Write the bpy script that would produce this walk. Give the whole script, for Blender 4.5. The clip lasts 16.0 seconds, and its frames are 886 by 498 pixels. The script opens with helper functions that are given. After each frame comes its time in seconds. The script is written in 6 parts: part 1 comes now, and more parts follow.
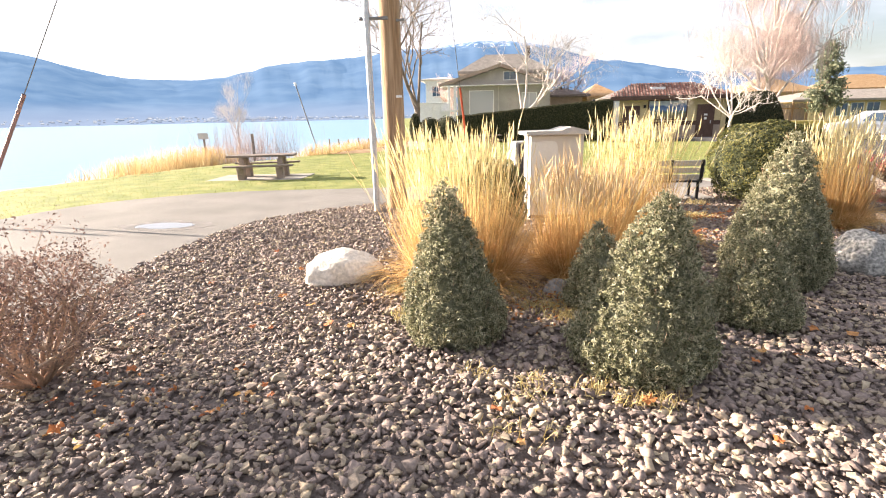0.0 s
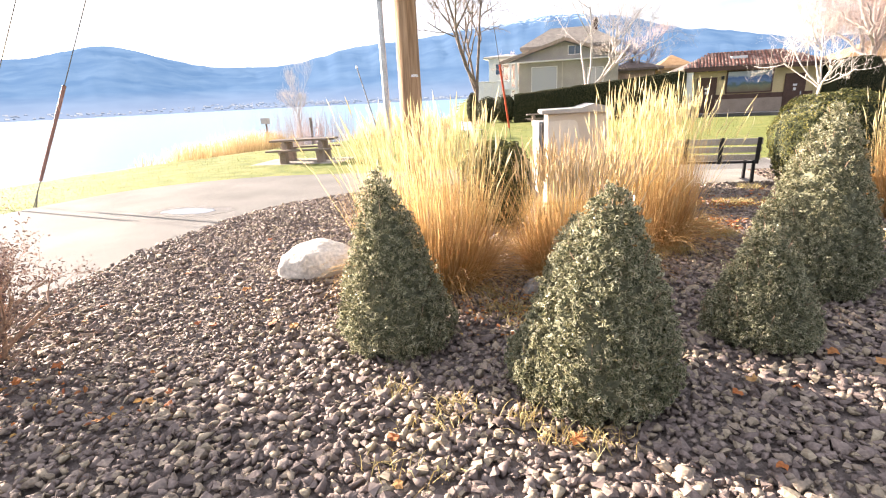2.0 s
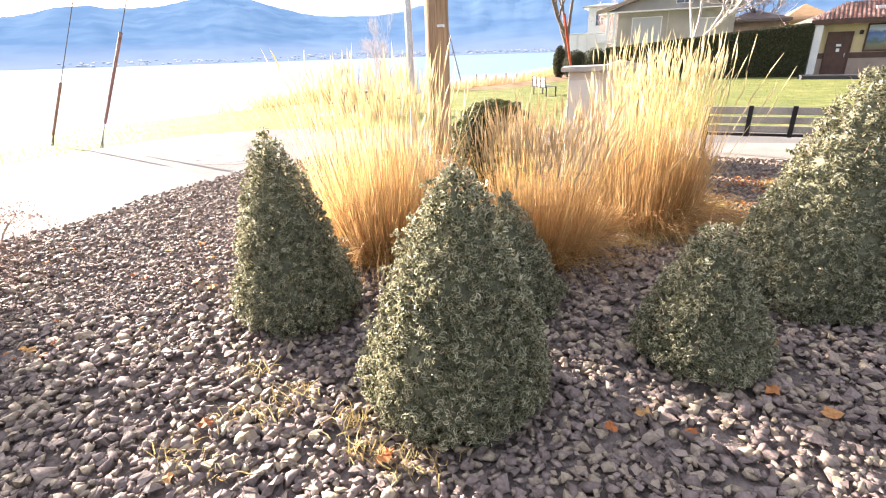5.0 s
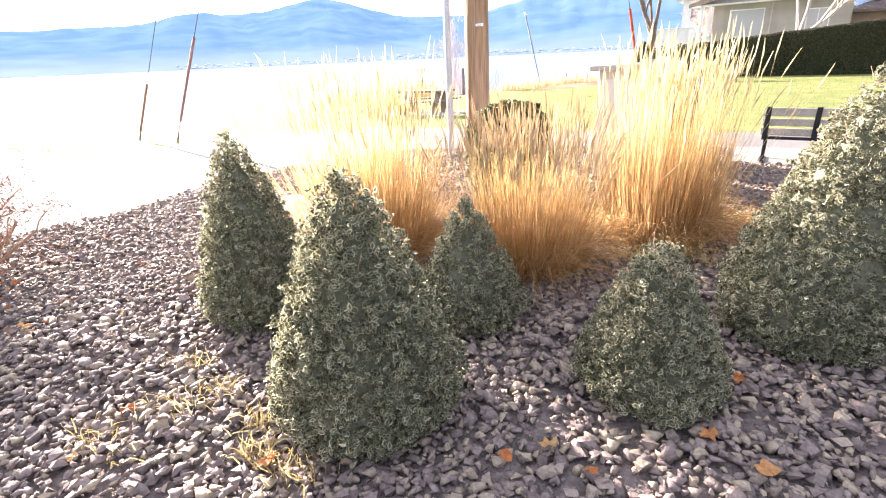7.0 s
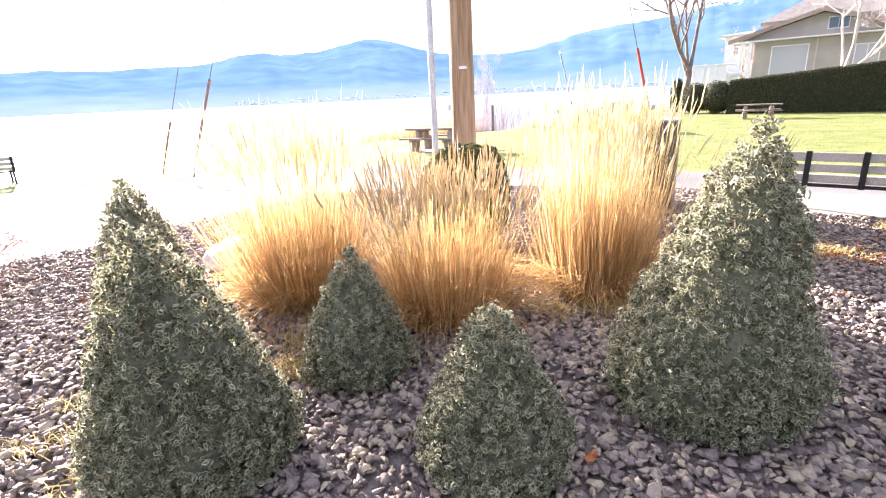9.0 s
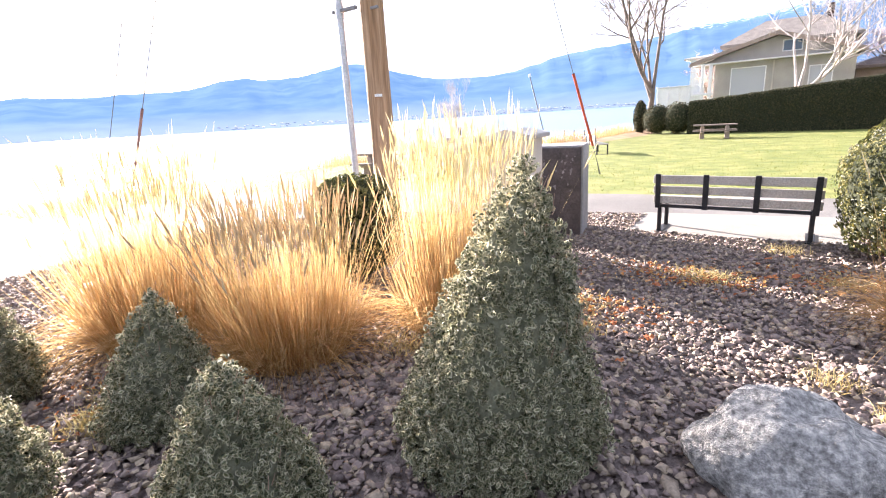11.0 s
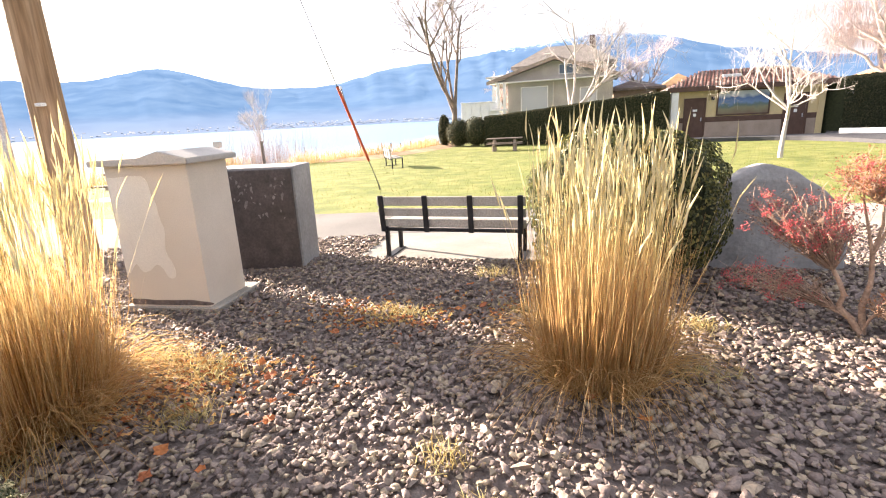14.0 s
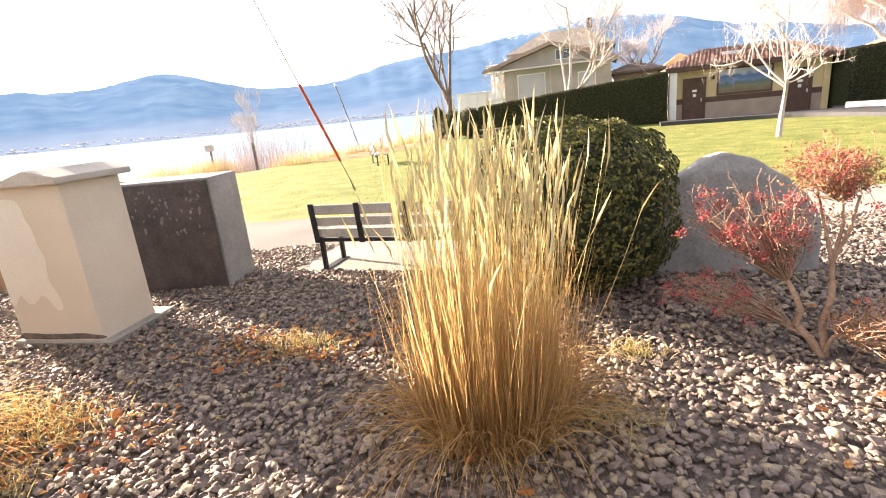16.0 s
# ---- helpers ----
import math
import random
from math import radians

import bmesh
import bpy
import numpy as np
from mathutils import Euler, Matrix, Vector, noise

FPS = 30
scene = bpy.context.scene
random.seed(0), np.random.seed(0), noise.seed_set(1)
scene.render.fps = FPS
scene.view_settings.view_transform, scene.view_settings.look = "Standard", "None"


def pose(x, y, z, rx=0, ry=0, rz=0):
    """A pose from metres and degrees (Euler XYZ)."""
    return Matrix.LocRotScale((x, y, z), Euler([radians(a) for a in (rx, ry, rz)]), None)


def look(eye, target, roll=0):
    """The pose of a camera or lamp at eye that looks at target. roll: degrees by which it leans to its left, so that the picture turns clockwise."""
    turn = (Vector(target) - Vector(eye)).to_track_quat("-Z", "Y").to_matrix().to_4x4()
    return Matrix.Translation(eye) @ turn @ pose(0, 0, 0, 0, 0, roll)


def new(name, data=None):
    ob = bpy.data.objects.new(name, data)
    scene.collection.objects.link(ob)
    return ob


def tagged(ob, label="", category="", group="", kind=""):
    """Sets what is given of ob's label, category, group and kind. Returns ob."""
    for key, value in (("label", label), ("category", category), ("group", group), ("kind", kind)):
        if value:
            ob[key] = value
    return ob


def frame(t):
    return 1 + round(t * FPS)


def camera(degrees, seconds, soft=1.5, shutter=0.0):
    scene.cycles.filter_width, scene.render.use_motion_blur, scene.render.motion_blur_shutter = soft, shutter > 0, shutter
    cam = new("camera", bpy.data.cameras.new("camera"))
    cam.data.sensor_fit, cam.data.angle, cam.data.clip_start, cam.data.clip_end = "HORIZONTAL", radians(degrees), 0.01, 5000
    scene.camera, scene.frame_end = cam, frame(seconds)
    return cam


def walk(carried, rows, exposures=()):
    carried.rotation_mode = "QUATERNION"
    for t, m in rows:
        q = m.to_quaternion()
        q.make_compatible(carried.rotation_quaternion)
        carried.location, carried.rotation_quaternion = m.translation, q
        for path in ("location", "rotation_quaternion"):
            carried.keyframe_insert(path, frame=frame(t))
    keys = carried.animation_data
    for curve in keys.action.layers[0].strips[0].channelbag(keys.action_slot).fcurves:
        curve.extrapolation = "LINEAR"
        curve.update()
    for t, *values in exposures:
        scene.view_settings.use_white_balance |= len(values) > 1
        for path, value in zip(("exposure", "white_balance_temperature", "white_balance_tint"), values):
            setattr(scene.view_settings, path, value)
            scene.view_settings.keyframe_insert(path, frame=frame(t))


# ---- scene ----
cam = camera(84.0, 16.0, soft=1.1)
PATH = [
    (0, (0.296, -1.63, 1.691), (0.114, 0.293, 1.173), -1.3),
    (0.5, (0.486, -1.405, 1.653), (0.312, 0.518, 1.133), -0.9),
    (1, (0.629, -1.271, 1.652), (0.415, 0.636, 1.089), -0.5),
    (1.5, (0.883, -1.179, 1.644), (0.602, 0.717, 1.071), -1.4),
    (2, (1.134, -1.05, 1.658), (0.684, 0.81, 1.076), -2.9),
    (2.5, (1.274, -0.864, 1.645), (0.742, 0.983, 1.093), -3.4),
    (3, (1.417, -0.661, 1.653), (0.83, 1.165, 1.085), -2.6),
    (3.5, (1.622, -0.54, 1.639), (0.973, 1.26, 1.058), -2.7),
    (4, (1.918, -0.464, 1.668), (1.198, 1.305, 1.074), -3.1),
    (4.5, (2.036, -0.389, 1.655), (1.292, 1.341, 0.98), -3.0),
    (4.7, (2.086, -0.359, 1.626), (1.354, 1.361, 0.915), -2.2),
    (6.8, (2.783, 0.055, 1.629), (1.727, 1.592, 0.906), -3.0),
    (7, (2.832, 0.132, 1.61), (1.793, 1.68, 0.886), -2.7),
    (7.5, (2.954, 0.376, 1.608), (1.908, 1.917, 0.88), -2.6),
    (8, (3.121, 0.542, 1.606), (2.062, 2.068, 0.865), -3.1),
    (8.5, (3.415, 0.657, 1.656), (2.222, 2.097, 0.946), -3.9),
    (9, (3.568, 0.803, 1.65), (2.375, 2.295, 1.056), -2.8),
    (9.2, (3.627, 0.901, 1.635), (2.471, 2.428, 1.059), -2.5),
    (11.3, (4.437, 1.723, 1.669), (3.29, 3.284, 1.172), -3.7),
    (11.5, (4.493, 1.849, 1.657), (3.393, 3.448, 1.173), -3.4),
    (12, (4.618, 2.13, 1.658), (3.603, 3.786, 1.179), -3.4),
    (12.5, (4.763, 2.376, 1.646), (3.871, 4.099, 1.158), -3.0),
    (13, (5.042, 2.616, 1.662), (4.227, 4.377, 1.177), -4.0),
    (13.5, (5.18, 2.732, 1.646), (4.448, 4.534, 1.181), -3.7),
    (14, (5.292, 2.998, 1.639), (4.709, 4.843, 1.133), -2.9),
    (14.5, (5.405, 3.177, 1.639), (4.961, 5.046, 1.083), -2.6),
    (15, (5.671, 3.243, 1.654), (5.252, 5.113, 1.082), -3.8),
    (15.5, (5.782, 3.51, 1.674), (5.236, 5.352, 1.118), -5.1),
    (16, (5.915, 3.779, 1.632), (5.291, 5.603, 1.099), -5.6),
]
walk(cam, [(t, look(eye, aim, lean)) for t, eye, aim, lean in PATH],
     exposures=[(0, 2.38, 6650, 18), (3, 2.53, 6400, 20), (4, 2.53, 6350, 20), (7, 2.92, 6050, 24), (9, 2.95, 5900, 25), (11.5, 2.72, 5950, 23), (13.5, 2.70, 6350, 20), (14.5, 2.58, 6850, 21), (16, 2.62, 7100, 21)])

# world and sun: a low winter sun over the lake, thin bright cloud
SUN_DIR = Vector((-0.946, 0.268, 0.285)).normalized()
SUN_EL = math.asin(SUN_DIR.z)
SUN_AZ = math.atan2(SUN_DIR.x, SUN_DIR.y)
world = bpy.data.worlds.new("sky")
scene.world = world
world.use_nodes = True
wn, wl = world.node_tree.nodes, world.node_tree.links
wn.clear()
sky = wn.new("ShaderNodeTexSky")
sky.sky_type, sky.sun_disc, sky.sun_elevation, sky.sun_rotation = "NISHITA", False, SUN_EL, SUN_AZ
sky.dust_density, sky.air_density = 2.0, 1.0
sky_bg = wn.new("ShaderNodeBackground")
sky_bg.inputs["Strength"].default_value = 0.042
cloud_bg = wn.new("ShaderNodeBackground")
cloud_bg.inputs["Color"].default_value = (0.89, 0.95, 1.0, 1)
cloud_bg.inputs["Strength"].default_value = 0.75
co = wn.new("ShaderNodeTexCoord")
mp = wn.new("ShaderNodeMapping")
mp.inputs["Scale"].default_value = (1.2, 1.2, 5.0)
nz = wn.new("ShaderNodeTexNoise")
nz.inputs["Scale"].default_value, nz.inputs["Detail"].default_value = 2.2, 6.0
rp = wn.new("ShaderNodeValToRGB")
rp.color_ramp.elements[0].position, rp.color_ramp.elements[1].position = 0.30, 0.60
mx = wn.new("ShaderNodeMixShader")
wo = wn.new("ShaderNodeOutputWorld")
wl.new(co.outputs["Generated"], mp.inputs["Vector"])
wl.new(mp.outputs["Vector"], nz.inputs["Vector"])
wl.new(nz.outputs["Fac"], rp.inputs["Fac"])
wl.new(rp.outputs["Color"], mx.inputs["Fac"])
wl.new(sky.outputs["Color"], sky_bg.inputs["Color"])
wl.new(sky_bg.outputs["Background"], mx.inputs[1])
wl.new(cloud_bg.outputs["Background"], mx.inputs[2])
wl.new(mx.outputs["Shader"], wo.inputs["Surface"])
# thin cloud glows towards the sun and is dull away from it
dot = wn.new("ShaderNodeVectorMath")
dot.operation = "DOT_PRODUCT"
dot.inputs[1].default_value = SUN_DIR
glow = wn.new("ShaderNodeMapRange")
glow.interpolation_type = "SMOOTHSTEP"
glow.inputs["From Min"].default_value, glow.inputs["From Max"].default_value = -1.0, 0.80
glow.inputs["To Min"].default_value, glow.inputs["To Max"].default_value = 0.205, 0.375
wl.new(co.outputs["Generated"], dot.inputs[0])
wl.new(dot.outputs["Value"], glow.inputs["Value"])
wl.new(glow.outputs["Result"], cloud_bg.inputs["Strength"])
sun = new("sun", bpy.data.lights.new("sun", "SUN"))
sun.data.energy, sun.data.angle, sun.data.color = 5.0, radians(0.6), (1.0, 0.89, 0.72)
sun.matrix_world = look(SUN_DIR * 50, (0, 0, 0))

# ---- materials ----
def surf(name, c1, c2, scale=6.0, rough=0.8, bump=0.3, fine=60.0, metal=0.0, glow=0.0, leaf=0.0, island=False, obj=False, mid=None, spec=0.3, c4=None, stretch=None, foot=None, grain=0.55):
    """A node material: two to four colours mixed by noise or by piece, fine grain, relief; leaf adds light passing through."""
    m = bpy.data.materials.new(name)
    m.use_nodes = True
    n, l = m.node_tree.nodes, m.node_tree.links
    b, out = n["Principled BSDF"], n["Material Output"]
    tc = n.new("ShaderNodeTexCoord")
    a = n.new("ShaderNodeTexNoise")
    a.inputs["Scale"].default_value, a.inputs["Detail"].default_value = scale, 5.0
    place = tc.outputs["Object"]
    if stretch:
        mp = n.new("ShaderNodeMapping")
        mp.inputs["Scale"].default_value = stretch
        l.new(place, mp.inputs["Vector"])
        place = mp.outputs["Vector"]
    l.new(place, a.inputs["Vector"])
    f = n.new("ShaderNodeTexNoise")
    f.inputs["Scale"].default_value, f.inputs["Detail"].default_value = fine, 4.0
    l.new(place, f.inputs["Vector"])
    r = n.new("ShaderNodeValToRGB")
    e = r.color_ramp.elements
    if island or obj:
        e[0].position, e[1].position = 0.0, 1.0
        src = n.new("ShaderNodeNewGeometry").outputs["Random Per Island"] if island else n.new("ShaderNodeObjectInfo").outputs["Random"]
    else:
        e[0].position, e[1].position = 0.3, 0.7
        src = a.outputs["Fac"]
    e[0].color, e[1].color = (*c1, 1), (*c2, 1)
    if mid:
        e.new(0.5).color = (*mid, 1)
    if c4:
        e.new(0.8).color = (*c4, 1)
    l.new(src, r.inputs["Fac"])
    mixn = n.new("ShaderNodeMix")
    mixn.data_type, mixn.blend_type = "RGBA", "MULTIPLY"
    mixn.inputs["Factor"].default_value = grain
    g = n.new("ShaderNodeValToRGB")
    g.color_ramp.elements[0].color, g.color_ramp.elements[0].position = (0.45, 0.45, 0.45, 1), 0.3
    g.color_ramp.elements[1].color, g.color_ramp.elements[1].position = (1.25, 1.25, 1.25, 1), 0.7
    l.new(f.outputs["Fac"], g.inputs["Fac"])
    l.new(r.outputs["Color"], mixn.inputs["A"])
    l.new(g.outputs["Color"], mixn.inputs["B"])
    col = mixn.outputs["Result"]
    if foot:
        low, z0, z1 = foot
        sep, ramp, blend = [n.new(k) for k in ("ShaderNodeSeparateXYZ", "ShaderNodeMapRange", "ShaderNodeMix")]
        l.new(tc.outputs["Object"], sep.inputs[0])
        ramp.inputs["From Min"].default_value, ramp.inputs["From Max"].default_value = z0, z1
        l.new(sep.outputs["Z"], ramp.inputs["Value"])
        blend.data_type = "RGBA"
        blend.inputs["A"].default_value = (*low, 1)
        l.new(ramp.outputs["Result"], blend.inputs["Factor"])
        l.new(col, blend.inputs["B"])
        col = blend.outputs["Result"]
    l.new(col, b.inputs["Base Color"])
    b.inputs["Roughness"].default_value, b.inputs["Metallic"].default_value = rough, metal
    b.inputs["Specular IOR Level"].default_value = spec
    if bump:
        bp = n.new("ShaderNodeBump")
        bp.inputs["Strength"].default_value, bp.inputs["Distance"].default_value = bump, 0.02
        l.new(f.outputs["Fac"], bp.inputs["Height"])
        l.new(bp.outputs["Normal"], b.inputs["Normal"])
    if glow:
        l.new(col, b.inputs["Emission Color"])
        b.inputs["Emission Strength"].default_value = glow
    if leaf:
        t = n.new("ShaderNodeBsdfTranslucent")
        l.new(col, t.inputs["Color"])
        s = n.new("ShaderNodeMixShader")
        s.inputs["Fac"].default_value = leaf
        l.new(b.outputs["BSDF"], s.inputs[1])
        l.new(t.outputs["BSDF"], s.inputs[2])
        l.new(s.outputs["Shader"], out.inputs["Surface"])
    return m


M_stone = surf("crushed_rock", (0.155, 0.12, 0.107), (0.40, 0.328, 0.232), fine=60, island=True, mid=(0.27, 0.212, 0.188), c4=(0.34, 0.273, 0.203), rough=0.8, spec=0.3)
M_stone_one = surf("crushed_rock_single", (0.155, 0.12, 0.107), (0.40, 0.328, 0.232), fine=1.5, obj=True, mid=(0.27, 0.212, 0.188), c4=(0.34, 0.273, 0.203), rough=0.8, spec=0.3)
M_soil = surf("bed_soil", (0.125, 0.10, 0.092), (0.23, 0.19, 0.17), 14, 0.95, 0.9, 45)
M_lawn = surf("lawn_turf", (0.115, 0.145, 0.03), (0.27, 0.255, 0.08), 1.6, 0.9, 0.9, 24, mid=(0.175, 0.198, 0.045))
M_blade = surf("lawn_blades", (0.15, 0.18, 0.04), (0.30, 0.285, 0.09), island=True, mid=(0.20, 0.225, 0.05), rough=0.6, bump=0, leaf=0.4)
M_asphalt = surf("worn_asphalt", (0.165, 0.155, 0.142), (0.24, 0.226, 0.207), 0.7, 0.85, 0.35, 160, spec=0.2)
M_asphalt_dark = surf("dark_asphalt", (0.05, 0.05, 0.055), (0.085, 0.085, 0.09), 0.7, 0.85, 0.35, 120)
M_concrete = surf("pale_concrete", (0.27, 0.25, 0.22), (0.36, 0.335, 0.295), 2, 0.85, 0.2, 90)
M_stucco = surf("beige_stucco", (0.60, 0.53, 0.44), (0.69, 0.62, 0.53), 1.3, 0.92, 0.12, 90, grain=0.18)
M_patch = surf("pale_repaint", (0.70, 0.65, 0.57), (0.78, 0.73, 0.65), 1.5, 0.92, 0.12, 90, grain=0.15)
M_cap = surf("cast_cap", (0.42, 0.39, 0.36), (0.55, 0.51, 0.46), 3, 0.9, 0.15, 70, grain=0.25)
M_granite = surf("dark_slab_stone", (0.045, 0.035, 0.035), (0.10, 0.08, 0.075), 5, 0.45, 0.4, 40, spec=0.5)
M_smear = surf("pale_streaks", (0.17, 0.15, 0.15), (0.30, 0.27, 0.265), 8, 0.7, 0.3, 60)
M_greyrock = surf("grey_monument_stone", (0.24, 0.232, 0.228), (0.35, 0.34, 0.33), 2.2, 0.9, 0.4, 28, grain=0.3)
M_whiterock = surf("white_boulder", (0.62, 0.57, 0.50), (0.78, 0.73, 0.66), 3, 0.8, 0.6, 30)
M_bluerock = surf("speckled_granite", (0.15, 0.145, 0.135), (0.62, 0.595, 0.54), 34, 0.88, 1.0, 120, mid=(0.36, 0.35, 0.33))
M_pole = surf("weathered_timber", (0.25, 0.145, 0.075), (0.46, 0.32, 0.205), 9, 0.85, 0.6, 38, stretch=(1, 1, 0.06))
M_metal = surf("galvanised_steel", (0.50, 0.50, 0.52), (0.62, 0.62, 0.64), 5, 0.45, 0.05, 60, metal=0.7)
M_white = surf("white_paint", (0.74, 0.74, 0.74), (0.82, 0.82, 0.80), 4, 0.6, 0.08, 80)
M_black = surf("black_powder_coat", (0.018, 0.018, 0.02), (0.035, 0.035, 0.037), 8, 0.5, 0.05, 60)
M_slat = surf("grey_brown_slats", (0.38, 0.345, 0.30), (0.50, 0.46, 0.41), 5, 0.7, 0.25, 60)
M_red = surf("orange_red_guard", (0.42, 0.06, 0.03), (0.55, 0.11, 0.06), 6, 0.5, 0.05, 60)
M_rust = surf("dull_maroon_guard", (0.30, 0.16, 0.14), (0.44, 0.27, 0.24), 6, 0.6, 0.05, 60)
M_wire = surf("steel_wire", (0.16, 0.15, 0.15), (0.25, 0.24, 0.23), 9, 0.5, 0.0, 60, metal=0.5)
M_varieg = surf("cream_edged_leaves", (0.20, 0.20, 0.105), (0.76, 0.71, 0.52), island=True, mid=(0.45, 0.43, 0.28), c4=(0.60, 0.57, 0.40), rough=0.42, bump=0, leaf=0.4, fine=120, spec=0.55)
M_box = surf("boxwood_leaves", (0.035, 0.045, 0.015), (0.28, 0.25, 0.07), island=True, mid=(0.09, 0.10, 0.03), rough=0.45, bump=0, leaf=0.25, fine=120, spec=0.5)
M_centre = surf("green_leaf_centres", (0.06, 0.078, 0.038), (0.25, 0.26, 0.14), island=True, mid=(0.135, 0.15, 0.078), rough=0.4, bump=0, leaf=0.4, spec=0.5)
M_needle = surf("pine_needles", (0.12, 0.15, 0.10), (0.34, 0.34, 0.22), island=True, mid=(0.20, 0.23, 0.15), rough=0.7, bump=0, leaf=0.2)
M_plank = surf("brown_table_planks", (0.16, 0.125, 0.10), (0.26, 0.21, 0.17), 5, 0.75, 0.25, 60)
M_damp = surf("damp_gritty_asphalt", (0.12, 0.105, 0.09), (0.22, 0.20, 0.175), 6, 0.5, 0.6, 40)
M_core = surf("shaded_twigs", (0.13, 0.135, 0.085), (0.24, 0.24, 0.16), 20, 0.95, 0.6, 60)
M_hedge = surf("cedar_hedge_leaves", (0.04, 0.045, 0.022), (0.135, 0.115, 0.06), island=True, mid=(0.065, 0.068, 0.032), rough=0.7, bump=0, leaf=0.15)
# near-black green that stands for the shade between leaves
M_hedge_core = surf("shade_core", (0.018, 0.024, 0.010), (0.04, 0.045, 0.02), 6, 0.95, 0.8, 20)
M_culm = surf("amber_grass_stems", (0.36, 0.20, 0.085), (0.66, 0.48, 0.25), island=True, mid=(0.53, 0.33, 0.13), rough=0.6, bump=0, leaf=0.6)
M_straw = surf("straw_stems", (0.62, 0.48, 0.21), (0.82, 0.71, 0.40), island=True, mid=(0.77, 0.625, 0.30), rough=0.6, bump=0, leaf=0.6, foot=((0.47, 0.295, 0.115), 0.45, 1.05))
M_plume = surf("seed_plumes", (0.76, 0.67, 0.43), (0.90, 0.84, 0.63), island=True, mid=(0.86, 0.785, 0.54), rough=0.8, bump=0, leaf=0.6, fine=200)
# copy of the seed plumes with their shadow put into the colour
M_plume_shaded = surf("shaded_plumes", (0.56, 0.43, 0.27), (0.80, 0.68, 0.48), island=True, mid=(0.69, 0.56, 0.37), rough=0.8, bump=0, leaf=0.5, fine=200)
M_reed = surf("dry_reeds", (0.45, 0.30, 0.13), (0.70, 0.54, 0.30), island=True, mid=(0.58, 0.42, 0.20), rough=0.7, bump=0, leaf=0.35)
M_bark_w = surf("pale_birch_bark", (0.40, 0.355, 0.325), (0.62, 0.56, 0.52), 4, 0.8, 0.3, 40)
M_bark_d = surf("grey_brown_bark", (0.14, 0.11, 0.09), (0.26, 0.21, 0.17), 4, 0.9, 0.4, 40)
M_bark_p = surf("pinkish_twigs", (0.48, 0.36, 0.32), (0.64, 0.51, 0.46), 4, 0.9, 0.2, 40)
M_bark_s = surf("shrub_bark", (0.30, 0.19, 0.13), (0.46, 0.32, 0.23), 9, 0.85, 0.3, 60)
M_berry = surf("red_berries", (0.42, 0.045, 0.06), (0.68, 0.14, 0.13), island=True, rough=0.35, bump=0, spec=0.5)
M_russet = surf("russet_leaves", (0.26, 0.12, 0.06), (0.60, 0.27, 0.15), island=True, mid=(0.38, 0.22, 0.10), rough=0.6, bump=0, leaf=0.3)
M_barb = surf("barberry_leaves", (0.11, 0.07, 0.06), (0.32, 0.22, 0.18), island=True, mid=(0.19, 0.125, 0.11), rough=0.6, bump=0, leaf=0.3)
M_fallen = surf("fallen_leaves", (0.36, 0.12, 0.05), (0.52, 0.30, 0.12), obj=True, mid=(0.46, 0.16, 0.05), rough=0.7, bump=0.2, leaf=0.2)
M_weed = surf("dry_weeds", (0.36, 0.25, 0.10), (0.56, 0.50, 0.26), island=True, mid=(0.46, 0.37, 0.16), rough=0.7, bump=0, leaf=0.35)
M_tan = surf("tan_wall", (0.58, 0.46, 0.26), (0.66, 0.54, 0.32), 1, 0.85, 0.15, 60)
M_wains = surf("brown_wainscot", (0.30, 0.235, 0.19), (0.38, 0.30, 0.25), 2, 0.85, 0.2, 40)
M_door = surf("maroon_brown_door", (0.075, 0.04, 0.03), (0.11, 0.06, 0.045), 3, 0.5, 0.1, 40)
M_tile = surf("clay_roof_tiles", (0.15, 0.06, 0.045), (0.42, 0.27, 0.22), obj=True, mid=(0.22, 0.10, 0.075), rough=0.75, bump=0.2)
M_roof = surf("grey_brown_shingles", (0.22, 0.195, 0.17), (0.32, 0.285, 0.25), 2, 0.9, 0.4, 20)
M_roof_d = surf("dark_brown_shingles", (0.12, 0.095, 0.085), (0.19, 0.155, 0.14), 2, 0.9, 0.4, 20)
M_roof_y = surf("ochre_shingles", (0.34, 0.205, 0.10), (0.43, 0.28, 0.15), 2, 0.9, 0.4, 20)
M_siding = surf("cream_siding", (0.35, 0.335, 0.305), (0.43, 0.41, 0.375), 1, 0.85, 0.1, 40)
M_car = surf("silver_car_paint", (0.55, 0.57, 0.60), (0.62, 0.64, 0.66), 2, 0.3, 0.0, 40, metal=0.6)
M_tyre = surf("tyre_rubber", (0.02, 0.02, 0.02), (0.035, 0.035, 0.035), 8, 0.9, 0.2, 60)
M_bank = surf("rusty_bank_soil", (0.26, 0.16, 0.09), (0.42, 0.29, 0.16), 1.5, 0.95, 0.8, 14)
M_weed_bank = surf("dry_yellow_turf", (0.38, 0.30, 0.09), (0.52, 0.43, 0.16), 3, 0.95, 0.8, 25)
M_paper = surf("white_notice", (0.75, 0.75, 0.73), (0.82, 0.82, 0.80), 9, 0.7, 0.0, 60)


def glassy(name, tint, rough=0.05):
    m = bpy.data.materials.new(name)
    m.use_nodes = True
    b = m.node_tree.nodes["Principled BSDF"]
    b.inputs["Base Color"].default_value = (*tint, 1)
    b.inputs["Roughness"].default_value = rough
    b.inputs["Specular IOR Level"].default_value = 0.9
    return m


